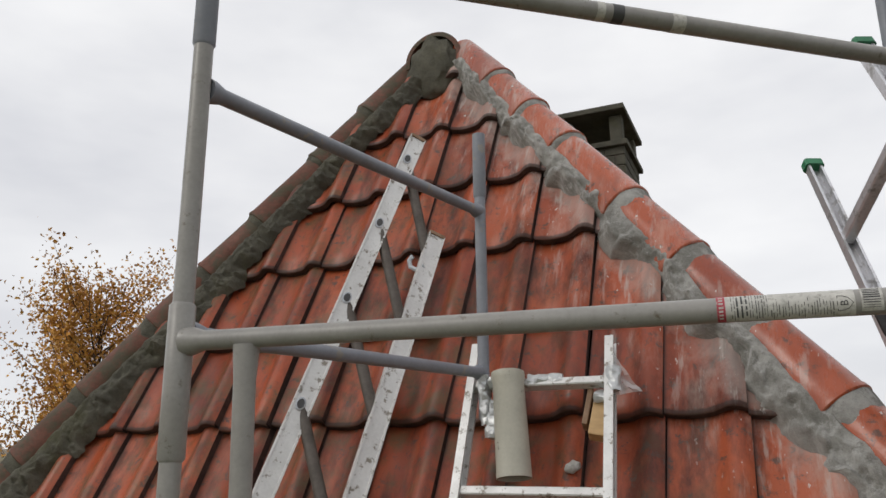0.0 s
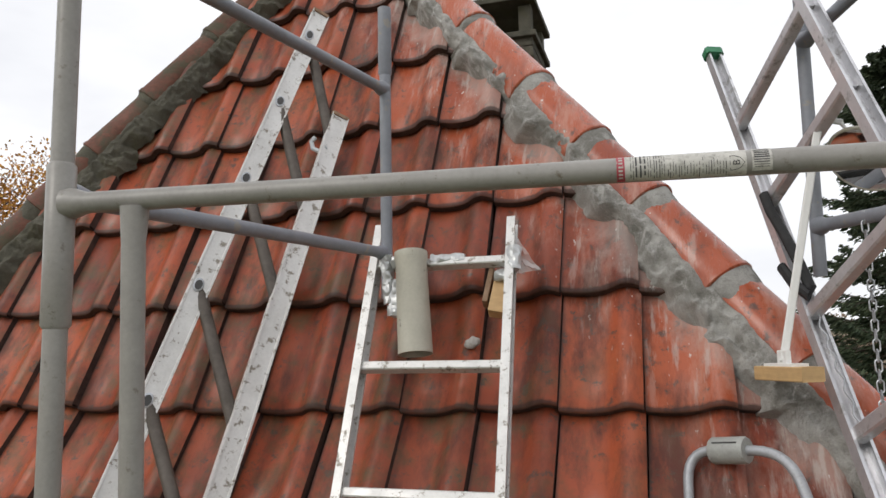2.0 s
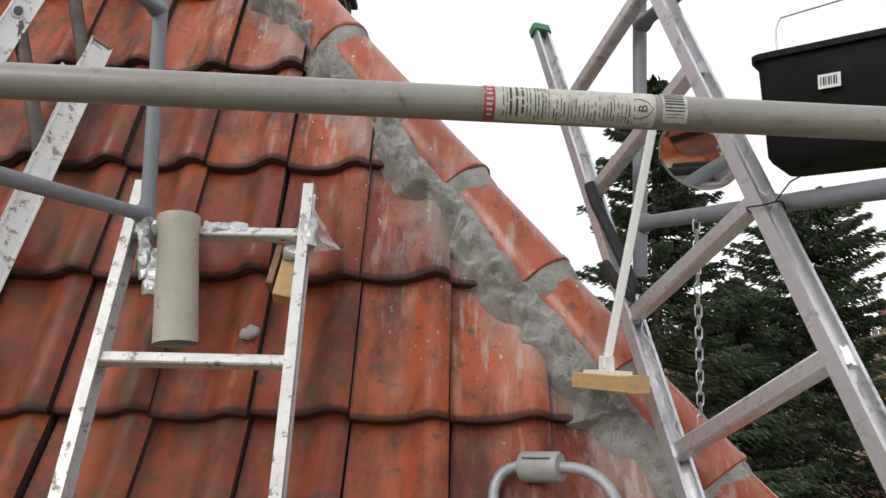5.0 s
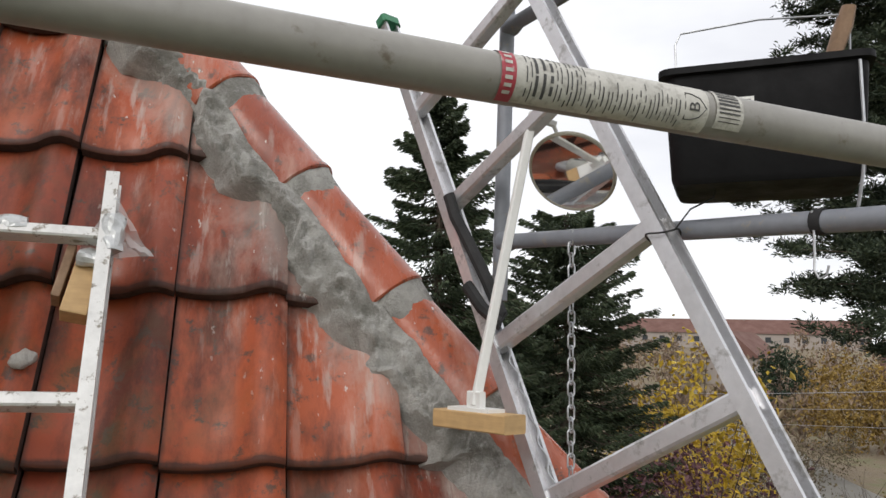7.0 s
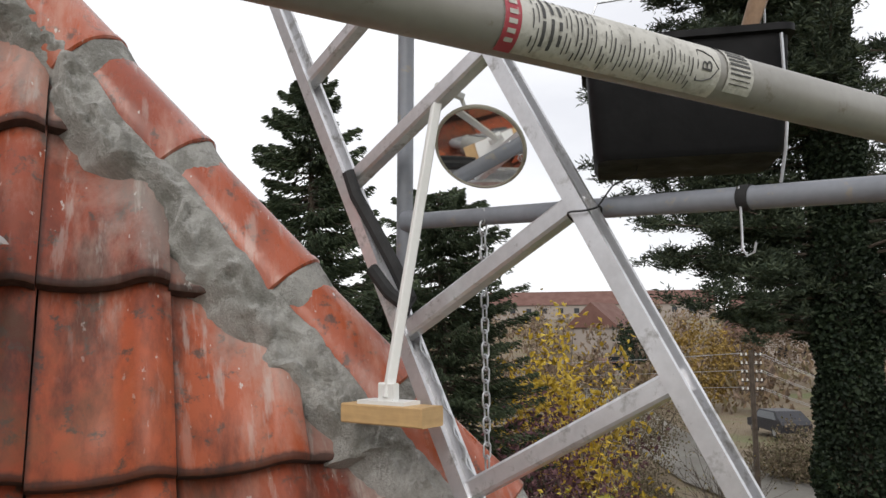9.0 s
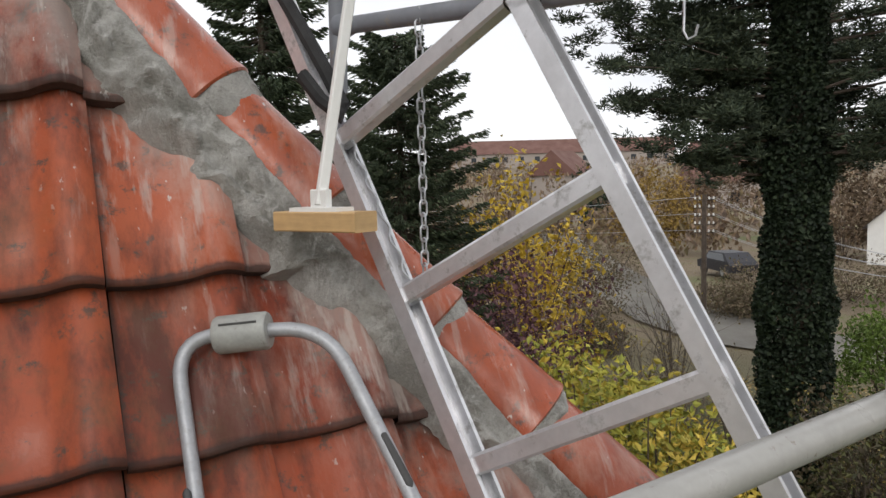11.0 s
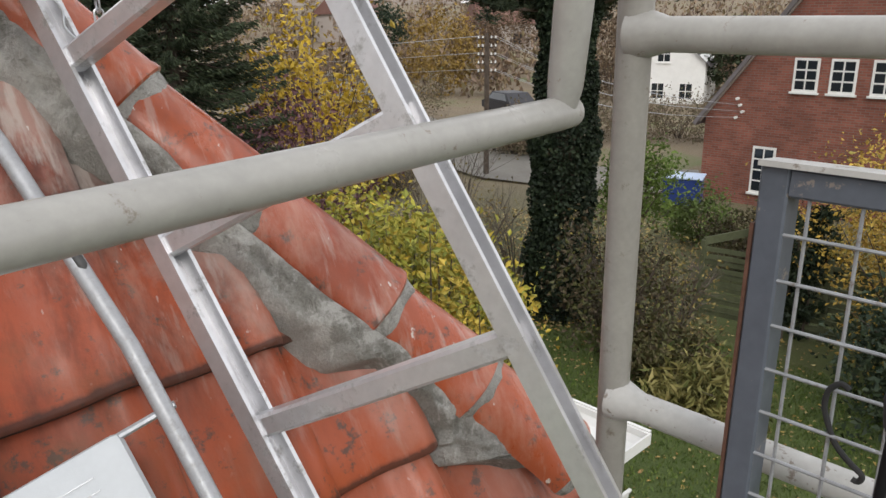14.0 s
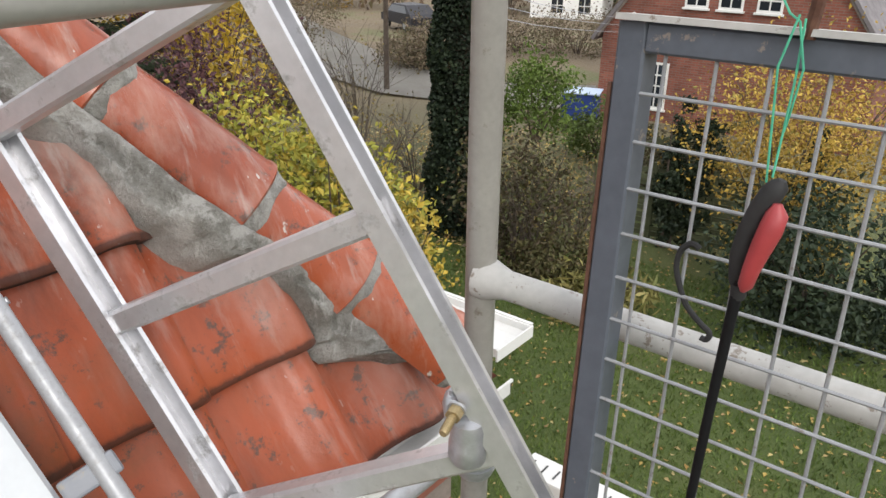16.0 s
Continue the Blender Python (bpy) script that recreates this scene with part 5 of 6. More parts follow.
tagged(leaves("grass", c, 0.075, GRASSBLADE, nr, aspect=0.14, along=nr.normal(size=(n, 3)) * [0.45, 0.45, 0.2] + [0, 0, 1]), "short green lawn grass", "grass", kind="stuff")

# road
bm = bmesh.new()
pts = [(26.5, 11.5), (24.6, 14.5), (23.6, 18.0), (24.6, 21.5), (27.0, 26.0), (31.0, 34.0), (36.0, 42.0), (44.0, 55.0), (54.0, 70.0)]
prev = None
for i, (x, y) in enumerate(pts):
    a, b = pts[max(i - 1, 0)], pts[min(i + 1, len(pts) - 1)]
    d = Vector((b[0] - a[0], b[1] - a[1], 0)).normalized()
    s = Vector((-d.y, d.x, 0)) * 2.2
    q = Vector((x, y, land(x, y) + 0.10))
    cur = (bm.verts.new(q - s), bm.verts.new(q + s))
    if prev:
        bm.faces.new((prev[0], cur[0], cur[1], prev[1]))
    prev = cur
bmesh.ops.solidify(bm, geom=bm.faces[:], thickness=0.1)
tagged(part("road", bm, ASPHALT, smooth=False), "pale wet lane bending between hedges", "road", kind="structure")


# ---- plants ----
def shrub(name, az, dist, rad, top, tones, count, size, label, category="shrub", stems=9, bottom=-6.0, aspect=0.6, tall=1.0, hollow=0.55):
    """A many-stemmed bush: stems that fork outwards and leaves in loose clumps with gaps."""
    rs = np.random.default_rng(int(az * 37 + dist * 11))
    base = at(az, dist, bottom)
    t = thing(name, tuple(base), label, category)
    h = top - bottom
    bm = bmesh.new()
    tips = []
    for i in range(stems):
        g = 2 * math.pi * i / stems + rs.uniform(-0.3, 0.3)
        reach = rad * rs.uniform(0.35, 0.95)
        hh = h * rs.uniform(0.6, 1.0)
        pts = [base + Vector((0.1 * math.cos(g), 0.1 * math.sin(g), 0))]
        for k in (0.35, 0.7, 1.0):
            pts.append(base + Vector((math.cos(g) * reach * k ** 1.2, math.sin(g) * reach * k ** 1.2, hh * k)) + Vector(rs.normal(size=3) * 0.06))
        sweep(pts, [0.03, 0.022, 0.014, 0.005], 5, bm)
        tips += pts[1:]
    part("woody_frame", bm, BARK, t)
    clumps = []
    while len(clumps) < 60:
        v = rs.normal(size=3)
        v /= np.linalg.norm(v)
        rr = rs.uniform(hollow, 1.0)
        k = 1 + 0.35 * noise.noise(Vector(v * 2.1) + Vector((az, dist, 0)))
        z = bottom + h * (0.5 + 0.5 * v[2] * rr * k)
        w = rad * rr * k * (1.0 if tall == 1.0 else 1 - 0.6 * max(0, v[2]))
        clumps.append([base.x + v[0] * w, base.y + v[1] * w, max(bottom + 0.1, z)])
    cl = np.array(clumps)
    idx = rs.integers(0, len(cl), count)
    c = cl[idx] + rs.normal(size=(count, 3)) * rad * 0.17
    c[:, 2] = np.maximum(c[:, 2], bottom + 0.03)
    leaves("leaves", c, size, foliage(name + "_leaf", tones), rs, t, aspect)
    return t


def spruce(name, az, dist, rad, top, label, count=9000, seed=1, blunt=0.62):
    rs = np.random.default_rng(seed)
    base = at(az, dist)
    t = thing(name, tuple(base), label, "tree", "conifers")
    h = top + 6.0
    part("trunk", sweep([base, base + Vector((0, 0, h * 0.5)), base + Vector((0, 0, h))], [0.22, 0.12, 0.015], 8), BARK, t)
    bm = bmesh.new()
    cs, al = [], []
    n = 400
    per = count // n
    for i in range(n):
        f = (i + 0.5) / n
        z = 0.4 + (h - 0.45) * f
        ln = rad * (1 - f) ** blunt * rs.uniform(0.5, 1.12) + 0.12
        g = rs.uniform(0, 2 * math.pi)
        o = base + Vector((0, 0, z))
        out = Vector((math.cos(g), math.sin(g), 0))
        tip = o + out * ln + Vector((0, 0, ln * (0.14 - 0.26 * (1 - f))))
        mid = o.lerp(tip, 0.5) - Vector((0, 0, ln * 0.12))
        sweep([o, mid, tip], [0.025, 0.015, 0.004], 4, bm)
        u = rs.uniform(0.12, 1.03, per) ** 0.8
        for k in u:
            q = o.lerp(mid, k * 2) if k < 0.5 else mid.lerp(tip, k * 2 - 1)
            side = out.cross(Vector((0, 0, 1))) * rs.normal() * 0.22 * ln * (1.05 - k)
            cs.append(q + side + Vector((0, 0, -abs(rs.normal()) * 0.07)))
            al.append(out * 0.9 + side * 1.5 + Vector((0, 0, -0.35 + rs.normal() * 0.25)))
    part("branchwork", bm, BARK, t)
    leaves("needles", np.array(cs), 0.13, SPRUCE, rs, t, 0.26, along=np.array(al))
    return t


SPRUCE = foliage("spruce_needles", [(0.034, 0.050, 0.030), (0.062, 0.086, 0.048), (0.115, 0.140, 0.078)])
PINE = foliage("pine_needles", [(0.034, 0.050, 0.034), (0.060, 0.080, 0.050), (0.105, 0.128, 0.076)])
IVY = foliage("ivy_leaf", [(0.010, 0.018, 0.010), (0.018, 0.030, 0.015), (0.030, 0.044, 0.021)])
spruce("spruce", 15.9, 14.5, 3.0, 5.4, "tall dark green spruce with drooping branches", 82000, 1)
spruce("spruce", 25.8, 18.0, 2.7, 3.6, "broad blunt dark green conifer behind the ladder", 100000, 2, 0.32)
spruce("spruce", 21.0, 16.5, 2.6, 1.6, "dark green spruce among taller ones", 60000, 5)

# pine with an ivy-clad trunk
pb = at(54.0, 15.2)
pine = thing("pine_tree", tuple(pb), "big pine with a thick trunk wrapped in dark ivy", "tree")
part("trunk", sweep([pb, pb + Vector((0.05, 0, 4)), pb + Vector((-0.05, 0.1, 8)), pb + Vector((0.1, 0, 14))], [0.34, 0.28, 0.22, 0.08], 12), BARK, pine)
rs = np.random.default_rng(5)
n = 52000
zz = rs.uniform(0, 12.5, n)
rr = (0.60 + 0.04 * np.sin(zz * 2.1) + 0.04 * np.sin(zz * 5.3 + 1)) * (1.16 - zz * 0.045) * rs.uniform(0.75, 1.12, n)
gg = rs.uniform(0, 2 * np.pi, n)
leaves("ivy", np.stack([pb.x + rr * np.cos(gg), pb.y + rr * np.sin(gg), pb.z + zz], 1), 0.085, IVY, rs, pine, 0.85, label="dark glossy ivy")
bm = bmesh.new()
tufts = []
for i in range(270):
    z = 6.0 + 8.0 * rs.uniform(0, 1) ** 1.15
    g = rs.uniform(0, 2 * math.pi) if i % 3 else math.radians(rs.uniform(105, 190))
    if math.cos(g - math.radians(216)) > 0.45 and z < 9.5:
        g += math.radians(115)
    if math.cos(g - math.radians(306)) > 0.35 and i % 5:
        continue
    ln = rs.uniform(1.5, 4.3) * (1.0 if z < 10 else 0.8)
    o = pb + Vector((0, 0, z))
    d = Vector((math.cos(g), math.sin(g), rs.uniform(-0.05, 0.22)))
    p1 = o + d * ln * 0.5 + Vector((0, 0, rs.normal() * 0.12))
    p2 = o + d * ln + Vector((0, 0, 0.15 + rs.normal() * 0.15))
    sweep([o, p1, p2], [0.035, 0.020, 0.006], 5, bm)
    for k in range(13):
        f = rs.uniform(0.3, 1.02)
        q = (o.lerp(p1, f * 2) if f < 0.5 else p1.lerp(p2, f * 2 - 1)) + Vector(rs.normal(size=3) * np.array([0.26, 0.26, 0.12]))
        tufts.append(q)
part("branchwork", bm, BARK, pine)
per = 100
v = rs.normal(size=(len(tufts) * per, 3))
v /= np.linalg.norm(v, axis=1, keepdims=True)
v[:, 2] = np.abs(v[:, 2]) * 0.8 - 0.15
cs = np.repeat(np.array(tufts), per, axis=0) + v * rs.uniform(0.03, 0.30, (len(v), 1)) + rs.normal(size=v.shape) * 0.04
leaves("needles", cs, 0.125, PINE, rs, pine, 0.2, along=v + rs.normal(size=v.shape) * 0.25)

# birch with autumn leaves
bb = at(-50.0, 17.0)
birch = thing("birch_tree", tuple(bb), "birch with thin orange-brown autumn leaves", "tree")
bm = bmesh.new()
cs = []
part("trunk", sweep([bb, bb + Vector((0.1, 0, 4)), bb + Vector((0, 0.1, 7.5)), bb + Vector((0.1, 0, 9.2))], [0.16, 0.10, 0.04, 0.006], 8), BARK, birch)
for i in range(190):
    z = rs.uniform(1.2, 9.2)
    g = rs.uniform(0, 2 * math.pi)
    ln = rs.uniform(0.9, 3.0) * (1.15 - (z - 2) / 12)
    o = bb + Vector((0, 0, z))
    d = Vector((math.cos(g), math.sin(g), 0))
    p1 = o + d * ln * 0.55 + Vector((0, 0, ln * 0.45))
    p2 = o + d * ln + Vector((0, 0, ln * rs.uniform(0.7, 1.25)))
    sweep([o, p1, p2], [0.022, 0.012, 0.003], 4, bm)
    for k in range(170):
        f = rs.uniform(0.25, 1.05)
        q = o.lerp(p1, f * 2) if f < 0.5 else p1.lerp(p2, f * 2 - 1)
        cs.append(q + Vector(rs.normal(size=3) * 0.17))
part("branchwork", bm, BARK, birch)
leaves("leaves", np.array(cs), 0.080, foliage("birch_leaf", [(0.42, 0.19, 0.04), (0.58, 0.28, 0.05), (0.62, 0.35, 0.08), (0.30, 0.13, 0.04)]), rs, birch, 0.7)

YG = [(0.30, 0.31, 0.05), (0.42, 0.38, 0.06), (0.22, 0.25, 0.05), (0.50, 0.36, 0.05), (0.16, 0.20, 0.05)]
shrub("yellow_green_shrub", 36.5, 11.3, 1.55, -1.95, YG, 4200, 0.12, "large shrub with yellow-green autumn leaves")
shrub("yellow_green_shrub", 43.5, 10.0, 1.35, -2.35, YG, 3800, 0.12, "large shrub with yellow-green autumn leaves")
shrub("yellow_shrub", 48.0, 9.4, 0.9, -3.1, [(0.48, 0.33, 0.05), (0.55, 0.42, 0.08), (0.30, 0.27, 0.06)], 1700, 0.11, "low shrub with golden autumn leaves")
shrub("purple_shrub", 33.8, 17.0, 2.1, -1.5, [(0.075, 0.038, 0.045), (0.13, 0.062, 0.075), (0.18, 0.09, 0.09)], 5200, 0.13, "dark purple-brown shrub, half bare")
shrub("yellow_tree", 35.0, 21.0, 2.5, 0.55, [(0.55, 0.37, 0.035), (0.62, 0.45, 0.06), (0.42, 0.30, 0.05)], 3600, 0.19, "small tree with sparse golden leaves", "tree", stems=12, hollow=0.3)
shrub("brown_bush", 58.8, 13.0, 1.15, -3.4, [(0.055, 0.046, 0.026), (0.085, 0.062, 0.036), (0.05, 0.052, 0.024), (0.12, 0.12, 0.04)], 2600, 0.10, "tangled brown and green bush at the lawn's edge")
shrub("brown_bush", 62.6, 12.4, 0.85, -5.0, [(0.06, 0.065, 0.024), (0.11, 0.10, 0.04), (0.075, 0.055, 0.03)], 2600, 0.10, "tangled brown and green bush at the lawn's edge")
shrub("brown_bush", 67.2, 18.6, 0.95, -4.5, [(0.06, 0.05, 0.03), (0.10, 0.08, 0.04), (0.07, 0.08, 0.03)], 2600, 0.10, "low brown bush behind the slat fence")
shrub("brown_bush", 71.5, 18.2, 0.95, -4.6, [(0.06, 0.05, 0.03), (0.10, 0.08, 0.04), (0.07, 0.08, 0.03)], 2600, 0.10, "low brown bush behind the slat fence")
shrub("green_bush", 64.4, 21.0, 0.9, -4.5, [(0.08, 0.12, 0.03), (0.12, 0.17, 0.04), (0.07, 0.09, 0.03)], 2200, 0.12, "low green bush beside the blue container")
shrub("green_bush", 59.6, 19.5, 1.0, -2.9, [(0.10, 0.16, 0.03), (0.15, 0.22, 0.045), (0.08, 0.12, 0.025)], 3600, 0.11, "bright green bush in the neighbour's garden", bottom=-5.2)
for a, d_, top in ((70.2, 15.0, -3.0), (72.0, 15.2, -3.1), (79.5, 15.6, -3.5)):
    shrub("cypress", a, d_, 0.42, top, [(0.012, 0.022, 0.012), (0.022, 0.034, 0.017), (0.03, 0.042, 0.02)], 2600, 0.11, "narrow dark green cypress", "shrub", stems=4, tall=0.5, hollow=0.3)
shrub("golden_tree", 78.0, 15.0, 2.1, -1.9, [(0.45, 0.30, 0.05), (0.54, 0.38, 0.08), (0.36, 0.22, 0.05), (0.30, 0.26, 0.06)], 11000, 0.085, "small tree with golden autumn leaves before the brick house", "tree", stems=14, hollow=0.3)
shrub("laurel_bush", 81.5, 12.6, 1.7, -4.0, [(0.014, 0.026, 0.014), (0.026, 0.042, 0.02), (0.04, 0.055, 0.028)], 6000, 0.12, "dark green laurel bush")
shrub("grass_tuft", 66.0, 11.6, 0.8, -5.3, [(0.20, 0.20, 0.06), (0.28, 0.24, 0.09), (0.12, 0.14, 0.04)], 1800, 0.24, "yellowing tuft of ornamental grass", "plant", aspect=0.12)
for a, d_, r_, top in ((40.0, 26.5, 1.3, -4.9), (52.5, 38.0, 2.2, -4.0), (57.5, 40.0, 2.4, -4.0), (62.0, 40.0, 2.4, -4.1), (39.0, 34.0, 2.3, -3.6), (42.0, 46.0, 2.6, -3.6), (49.5, 35.0, 1.5, -4.7), (51.5, 34.0, 1.5, -4.7), (36.0, 40.0, 3.0, -2.8)):
    shrub("hedge", a, d_, r_, top, [(0.13, 0.098, 0.066), (0.19, 0.145, 0.095), (0.12, 0.115, 0.055)], 3000, 0.13, "brown leafless hedge along the lane", "hedge")



def bare_shrub(az, dist, rad, top, stems, label, seed, few=160, name="bare_shrub"):
    """A leafless bush: thin stems that fork twice, with a few last leaves."""
    rs = np.random.default_rng(seed)
    base = at(az, dist)
    h = top + 6.0
    t = thing(name, tuple(base), label, "shrub", "bare shrubs")
    bm = bmesh.new()
    tips = []
    for i in range(stems):
        g = rs.uniform(0, 2 * math.pi)
        out = Vector((math.cos(g), math.sin(g), 0))
        reach, hh = rad * rs.uniform(0.3, 1.0), h * rs.uniform(0.65, 1.0)
        foot = base + out * rad * 0.2 * rs.uniform(0, 1)
        knee = foot + out * reach * 0.35 + Vector((0, 0, hh * 0.55))
        tip = foot + out * reach + Vector((0, 0, hh))
        sweep([foot, knee, tip], [0.022, 0.014, 0.004], 4, bm)
        for k in range(7):
            f = rs.uniform(0.2, 0.95)
            o = foot.lerp(knee, f * 2) if f < 0.5 else knee.lerp(tip, f * 2 - 1)
            e = o + Vector(rs.normal(size=3)) * 0.22 * rad + out * 0.15 * rad + Vector((0, 0, 0.16 * h))
            sweep([o, o.lerp(e, 0.5) + Vector(rs.normal(size=3)) * 0.03, e], [0.009, 0.006, 0.003], 3, bm)
            tips.append(e)
    part("woody_frame", bm, TWIG, t)
    idx = rs.integers(0, len(tips), few)
    leaves("leaves", np.array([tips[i] for i in idx]) + rs.normal(size=(few, 3)) * 0.1, 0.08, foliage("last_leaf", [(0.20, 0.14, 0.05), (0.30, 0.24, 0.07), (0.14, 0.11, 0.05)]), rs, t)
    return t


TWIG = simple("grey_brown_twig", (0.13, 0.105, 0.085), 0.9, vary=0.3, scale=6)
for a, d_, r_, top, st, sd in ((47.5, 16.5, 1.3, -3.7, 16, 31), (50.5, 17.5, 1.2, -4.0, 16, 32), (43.8, 19.0, 1.4, -3.3, 18, 33), (46.0, 22.0, 1.5, -2.9, 18, 34), (57.6, 14.0, 1.0, -3.9, 18, 35), (60.4, 13.4, 0.9, -4.1, 18, 36), (63.0, 14.2, 0.9, -4.2, 16, 37)):
    bare_shrub(a, d_, r_, top, st, "bare grey-brown twiggy shrub with a few last leaves", sd)

# leaf litter under the shrubs at the lawn's edge
n = 5200
ga, gr = np.radians(nr.uniform(40, 66, n)), nr.uniform(14.0, 24.0, n)
c = np.stack([EYE.x + gr * np.sin(ga), EYE.y + gr * np.cos(ga), np.full(n, -5.93)], 1)
tagged(leaves("leaf_litter", c, 0.10, FALLEN, nr, flat=1.0, along=nr.normal(size=(n, 3)) * [1, 1, 0.12]), "brown leaf litter under the bare shrubs", "leaves", kind="stuff")

# woods and far trees
BROWNWOOD = foliage("bare_wood", [(0.15, 0.11, 0.085), (0.22, 0.16, 0.12), (0.27, 0.19, 0.12), (0.18, 0.15, 0.08)])
cs = []
for i in range(230):
    a, d_ = rs.uniform(8, 92), rs.uniform(60, 170)
    p = at(a, d_)
    z0 = land(p.x, p.y)
    hh, ww = rs.uniform(3.0, 6.5) * (0.7 if d_ < 90 else 1.0), rs.uniform(2.0, 4.0)
    for j in range(130):
        f = rs.uniform(0, 1)
        cs.append((p.x + rs.normal() * ww * 0.5 * (1.1 - 0.6 * f), p.y + rs.normal() * ww * 0.5, z0 + f * hh))
tagged(leaves("far_woods", np.array(cs), 0.75, BROWNWOOD, rs, aspect=0.5, along=rs.normal(size=(len(cs), 3)) * [0.4, 0.4, 1]), "bare brown autumn woods on the far slope", "woods", kind="stuff")
cs = []
for i in range(60):
    a, d_ = rs.uniform(-75, -25), rs.uniform(60, 150)
    p = at(a, d_)
    for j in range(120):
        cs.append((p.x + rs.normal() * 3, p.y + rs.normal() * 3, land(p.x, p.y) + rs.uniform(0, 6)))
tagged(leaves("far_woods_west", np.array(cs), 0.9, BROWNWOOD, rs, aspect=0.5), "hazy brown woods far behind the birch", "woods", kind="stuff")
for a, d_, r_, top, tones in ((44.5, 62.0, 3.0, 0.6, [(0.22, 0.14, 0.04), (0.30, 0.20, 0.05)]), (47.5, 75.0, 3.2, 0.2, [(0.12, 0.08, 0.05), (0.17, 0.11, 0.07)]), (40.5, 80.0, 2.0, 1.8, [(0.02, 0.035, 0.018), (0.03, 0.05, 0.025)]), (57.0, 60.0, 3.6, 1.0, [(0.11, 0.08, 0.05), (0.16, 0.11, 0.07)]), (65.5, 58.0, 2.0, -0.6, [(0.03, 0.045, 0.02), (0.05, 0.06, 0.03)]), (49.5, 90.0, 4.0, 1.5, [(0.13, 0.09, 0.06), (0.18, 0.12, 0.075)])):
    shrub("far_tree", a, d_, r_, top, tones, 2200, 0.34, "far autumn tree on the slope", "tree")

# ---- buildings ----
BRICKWALL, bn, bl, bb_ = material("far_brickwork")
bx = bn.new("ShaderNodeTexBrick")
bmap = bn.new("ShaderNodeMapping")
bmap.inputs["Rotation"].default_value = (radians(90), 0, radians(90))
bl.new(bn.new("ShaderNodeNewGeometry").outputs["Position"], bmap.inputs[0])
bsep = bn.new("ShaderNodeSeparateXYZ")
bcom = bn.new("ShaderNodeCombineXYZ")
bl.new(bn.new("ShaderNodeNewGeometry").outputs["Position"], bsep.inputs[0])
bl.new(bsep.outputs["Y"], bcom.inputs["X"])
bl.new(bsep.outputs["Z"], bcom.inputs["Y"])
bl.new(bcom.outputs[0], bx.inputs["Vector"])
bx.inputs["Scale"].default_value, bx.inputs["Mortar Size"].default_value = 4.2, 0.035
bx.inputs["Brick Width"].default_value, bx.inputs["Row Height"].default_value = 1.0, 0.32
bx.inputs["Color1"].default_value, bx.inputs["Color2"].default_value, bx.inputs["Mortar"].default_value = (0.20, 0.062, 0.042, 1), (0.29, 0.10, 0.068, 1), (0.20, 0.15, 0.125, 1)
bstain = ramp(bn, bl, noise_node(bn, bl, bcom.outputs[0], 0.8, 5), [(0.35, 0.7), (0.7, 1.1)])
bl.new(blend(bn, bl, 1.0, bx.outputs["Color"], bstain, "MULTIPLY"), bb_.inputs["Base Color"])
bb_.inputs["Roughness"].default_value = 0.9


def window(parent, m, w, h, cols, rows_):
    """A white casement window in the plane x = 0 of m, seen from -x; its foot at the origin's height."""
    fr = part("window", block((-0.03, -w / 2, 0), (0.04, w / 2, h), 0, m), WHITEPAINT, parent, "white wooden casement window", smooth=False)
    pw, ph = (w - 0.10) / cols, (h - 0.10) / rows_
    for i in range(cols):
        for j in range(rows_):
            y, z = -w / 2 + 0.05 + i * pw, 0.05 + j * ph
            part("pane", block((-0.036, y + 0.025, z + 0.025), (-0.032, y + pw - 0.025, z + ph - 0.025), 0, m), GLASS, fr, smooth=False)
    part("sill", block((-0.10, -w / 2 - 0.05, -0.06), (0.0, w / 2 + 0.05, 0.0), 0, m), WHITEPAINT, fr, smooth=False)


bh = thing("brick_house", (28.0, 6.45, -6.0), "red brick house with a half-hipped slate roof and white windows", "house")
X0, YC = 24.5, 6.45
bm = bmesh.new()
prof = [(2.25, -6.2), (10.65, -6.2), (10.65, -3.2), (7.55, 0.95), (5.35, 0.95), (2.25, -3.2)]
a = [bm.verts.new((X0, y, z)) for y, z in prof]
b = [bm.verts.new((X0 + 11, y, z)) for y, z in prof]
for i in range(6):
    bm.faces.new((a[i], a[(i + 1) % 6], b[(i + 1) % 6], b[i]))
bm.faces.new(a)
bm.faces.new(b[::-1])
bmesh.ops.recalc_face_normals(bm, faces=bm.faces)
part("wall", bm, BRICKWALL, bh, smooth=False)
bm = bmesh.new()
rp = {}
for k, q in dict(el=(X0 - 0.15, 10.95, -3.55), er=(X0 - 0.15, 1.95, -3.55), hl=(X0 - 0.15, 7.5, 1.1), hr=(X0 - 0.15, 5.4, 1.1), rf=(X0 + 1.4, YC, 2.5), rb=(X0 + 11.2, YC, 2.5), bl=(X0 + 11.2, 10.95, -3.55), br=(X0 + 11.2, 1.95, -3.55)).items():
    rp[k] = bm.verts.new(q)
bm.faces.new([rp[k] for k in ("el", "hl", "rf", "rb", "bl")])
bm.faces.new([rp[k] for k in ("er", "br", "rb", "rf", "hr")])
bm.faces.new([rp[k] for k in ("hl", "hr", "rf")])
bmesh.ops.recalc_face_normals(bm, faces=bm.faces)
bmesh.ops.solidify(bm, geom=bm.faces[:], thickness=-0.12)
part("roof", bm, SLATE, bh, "grey slate roof", smooth=False)
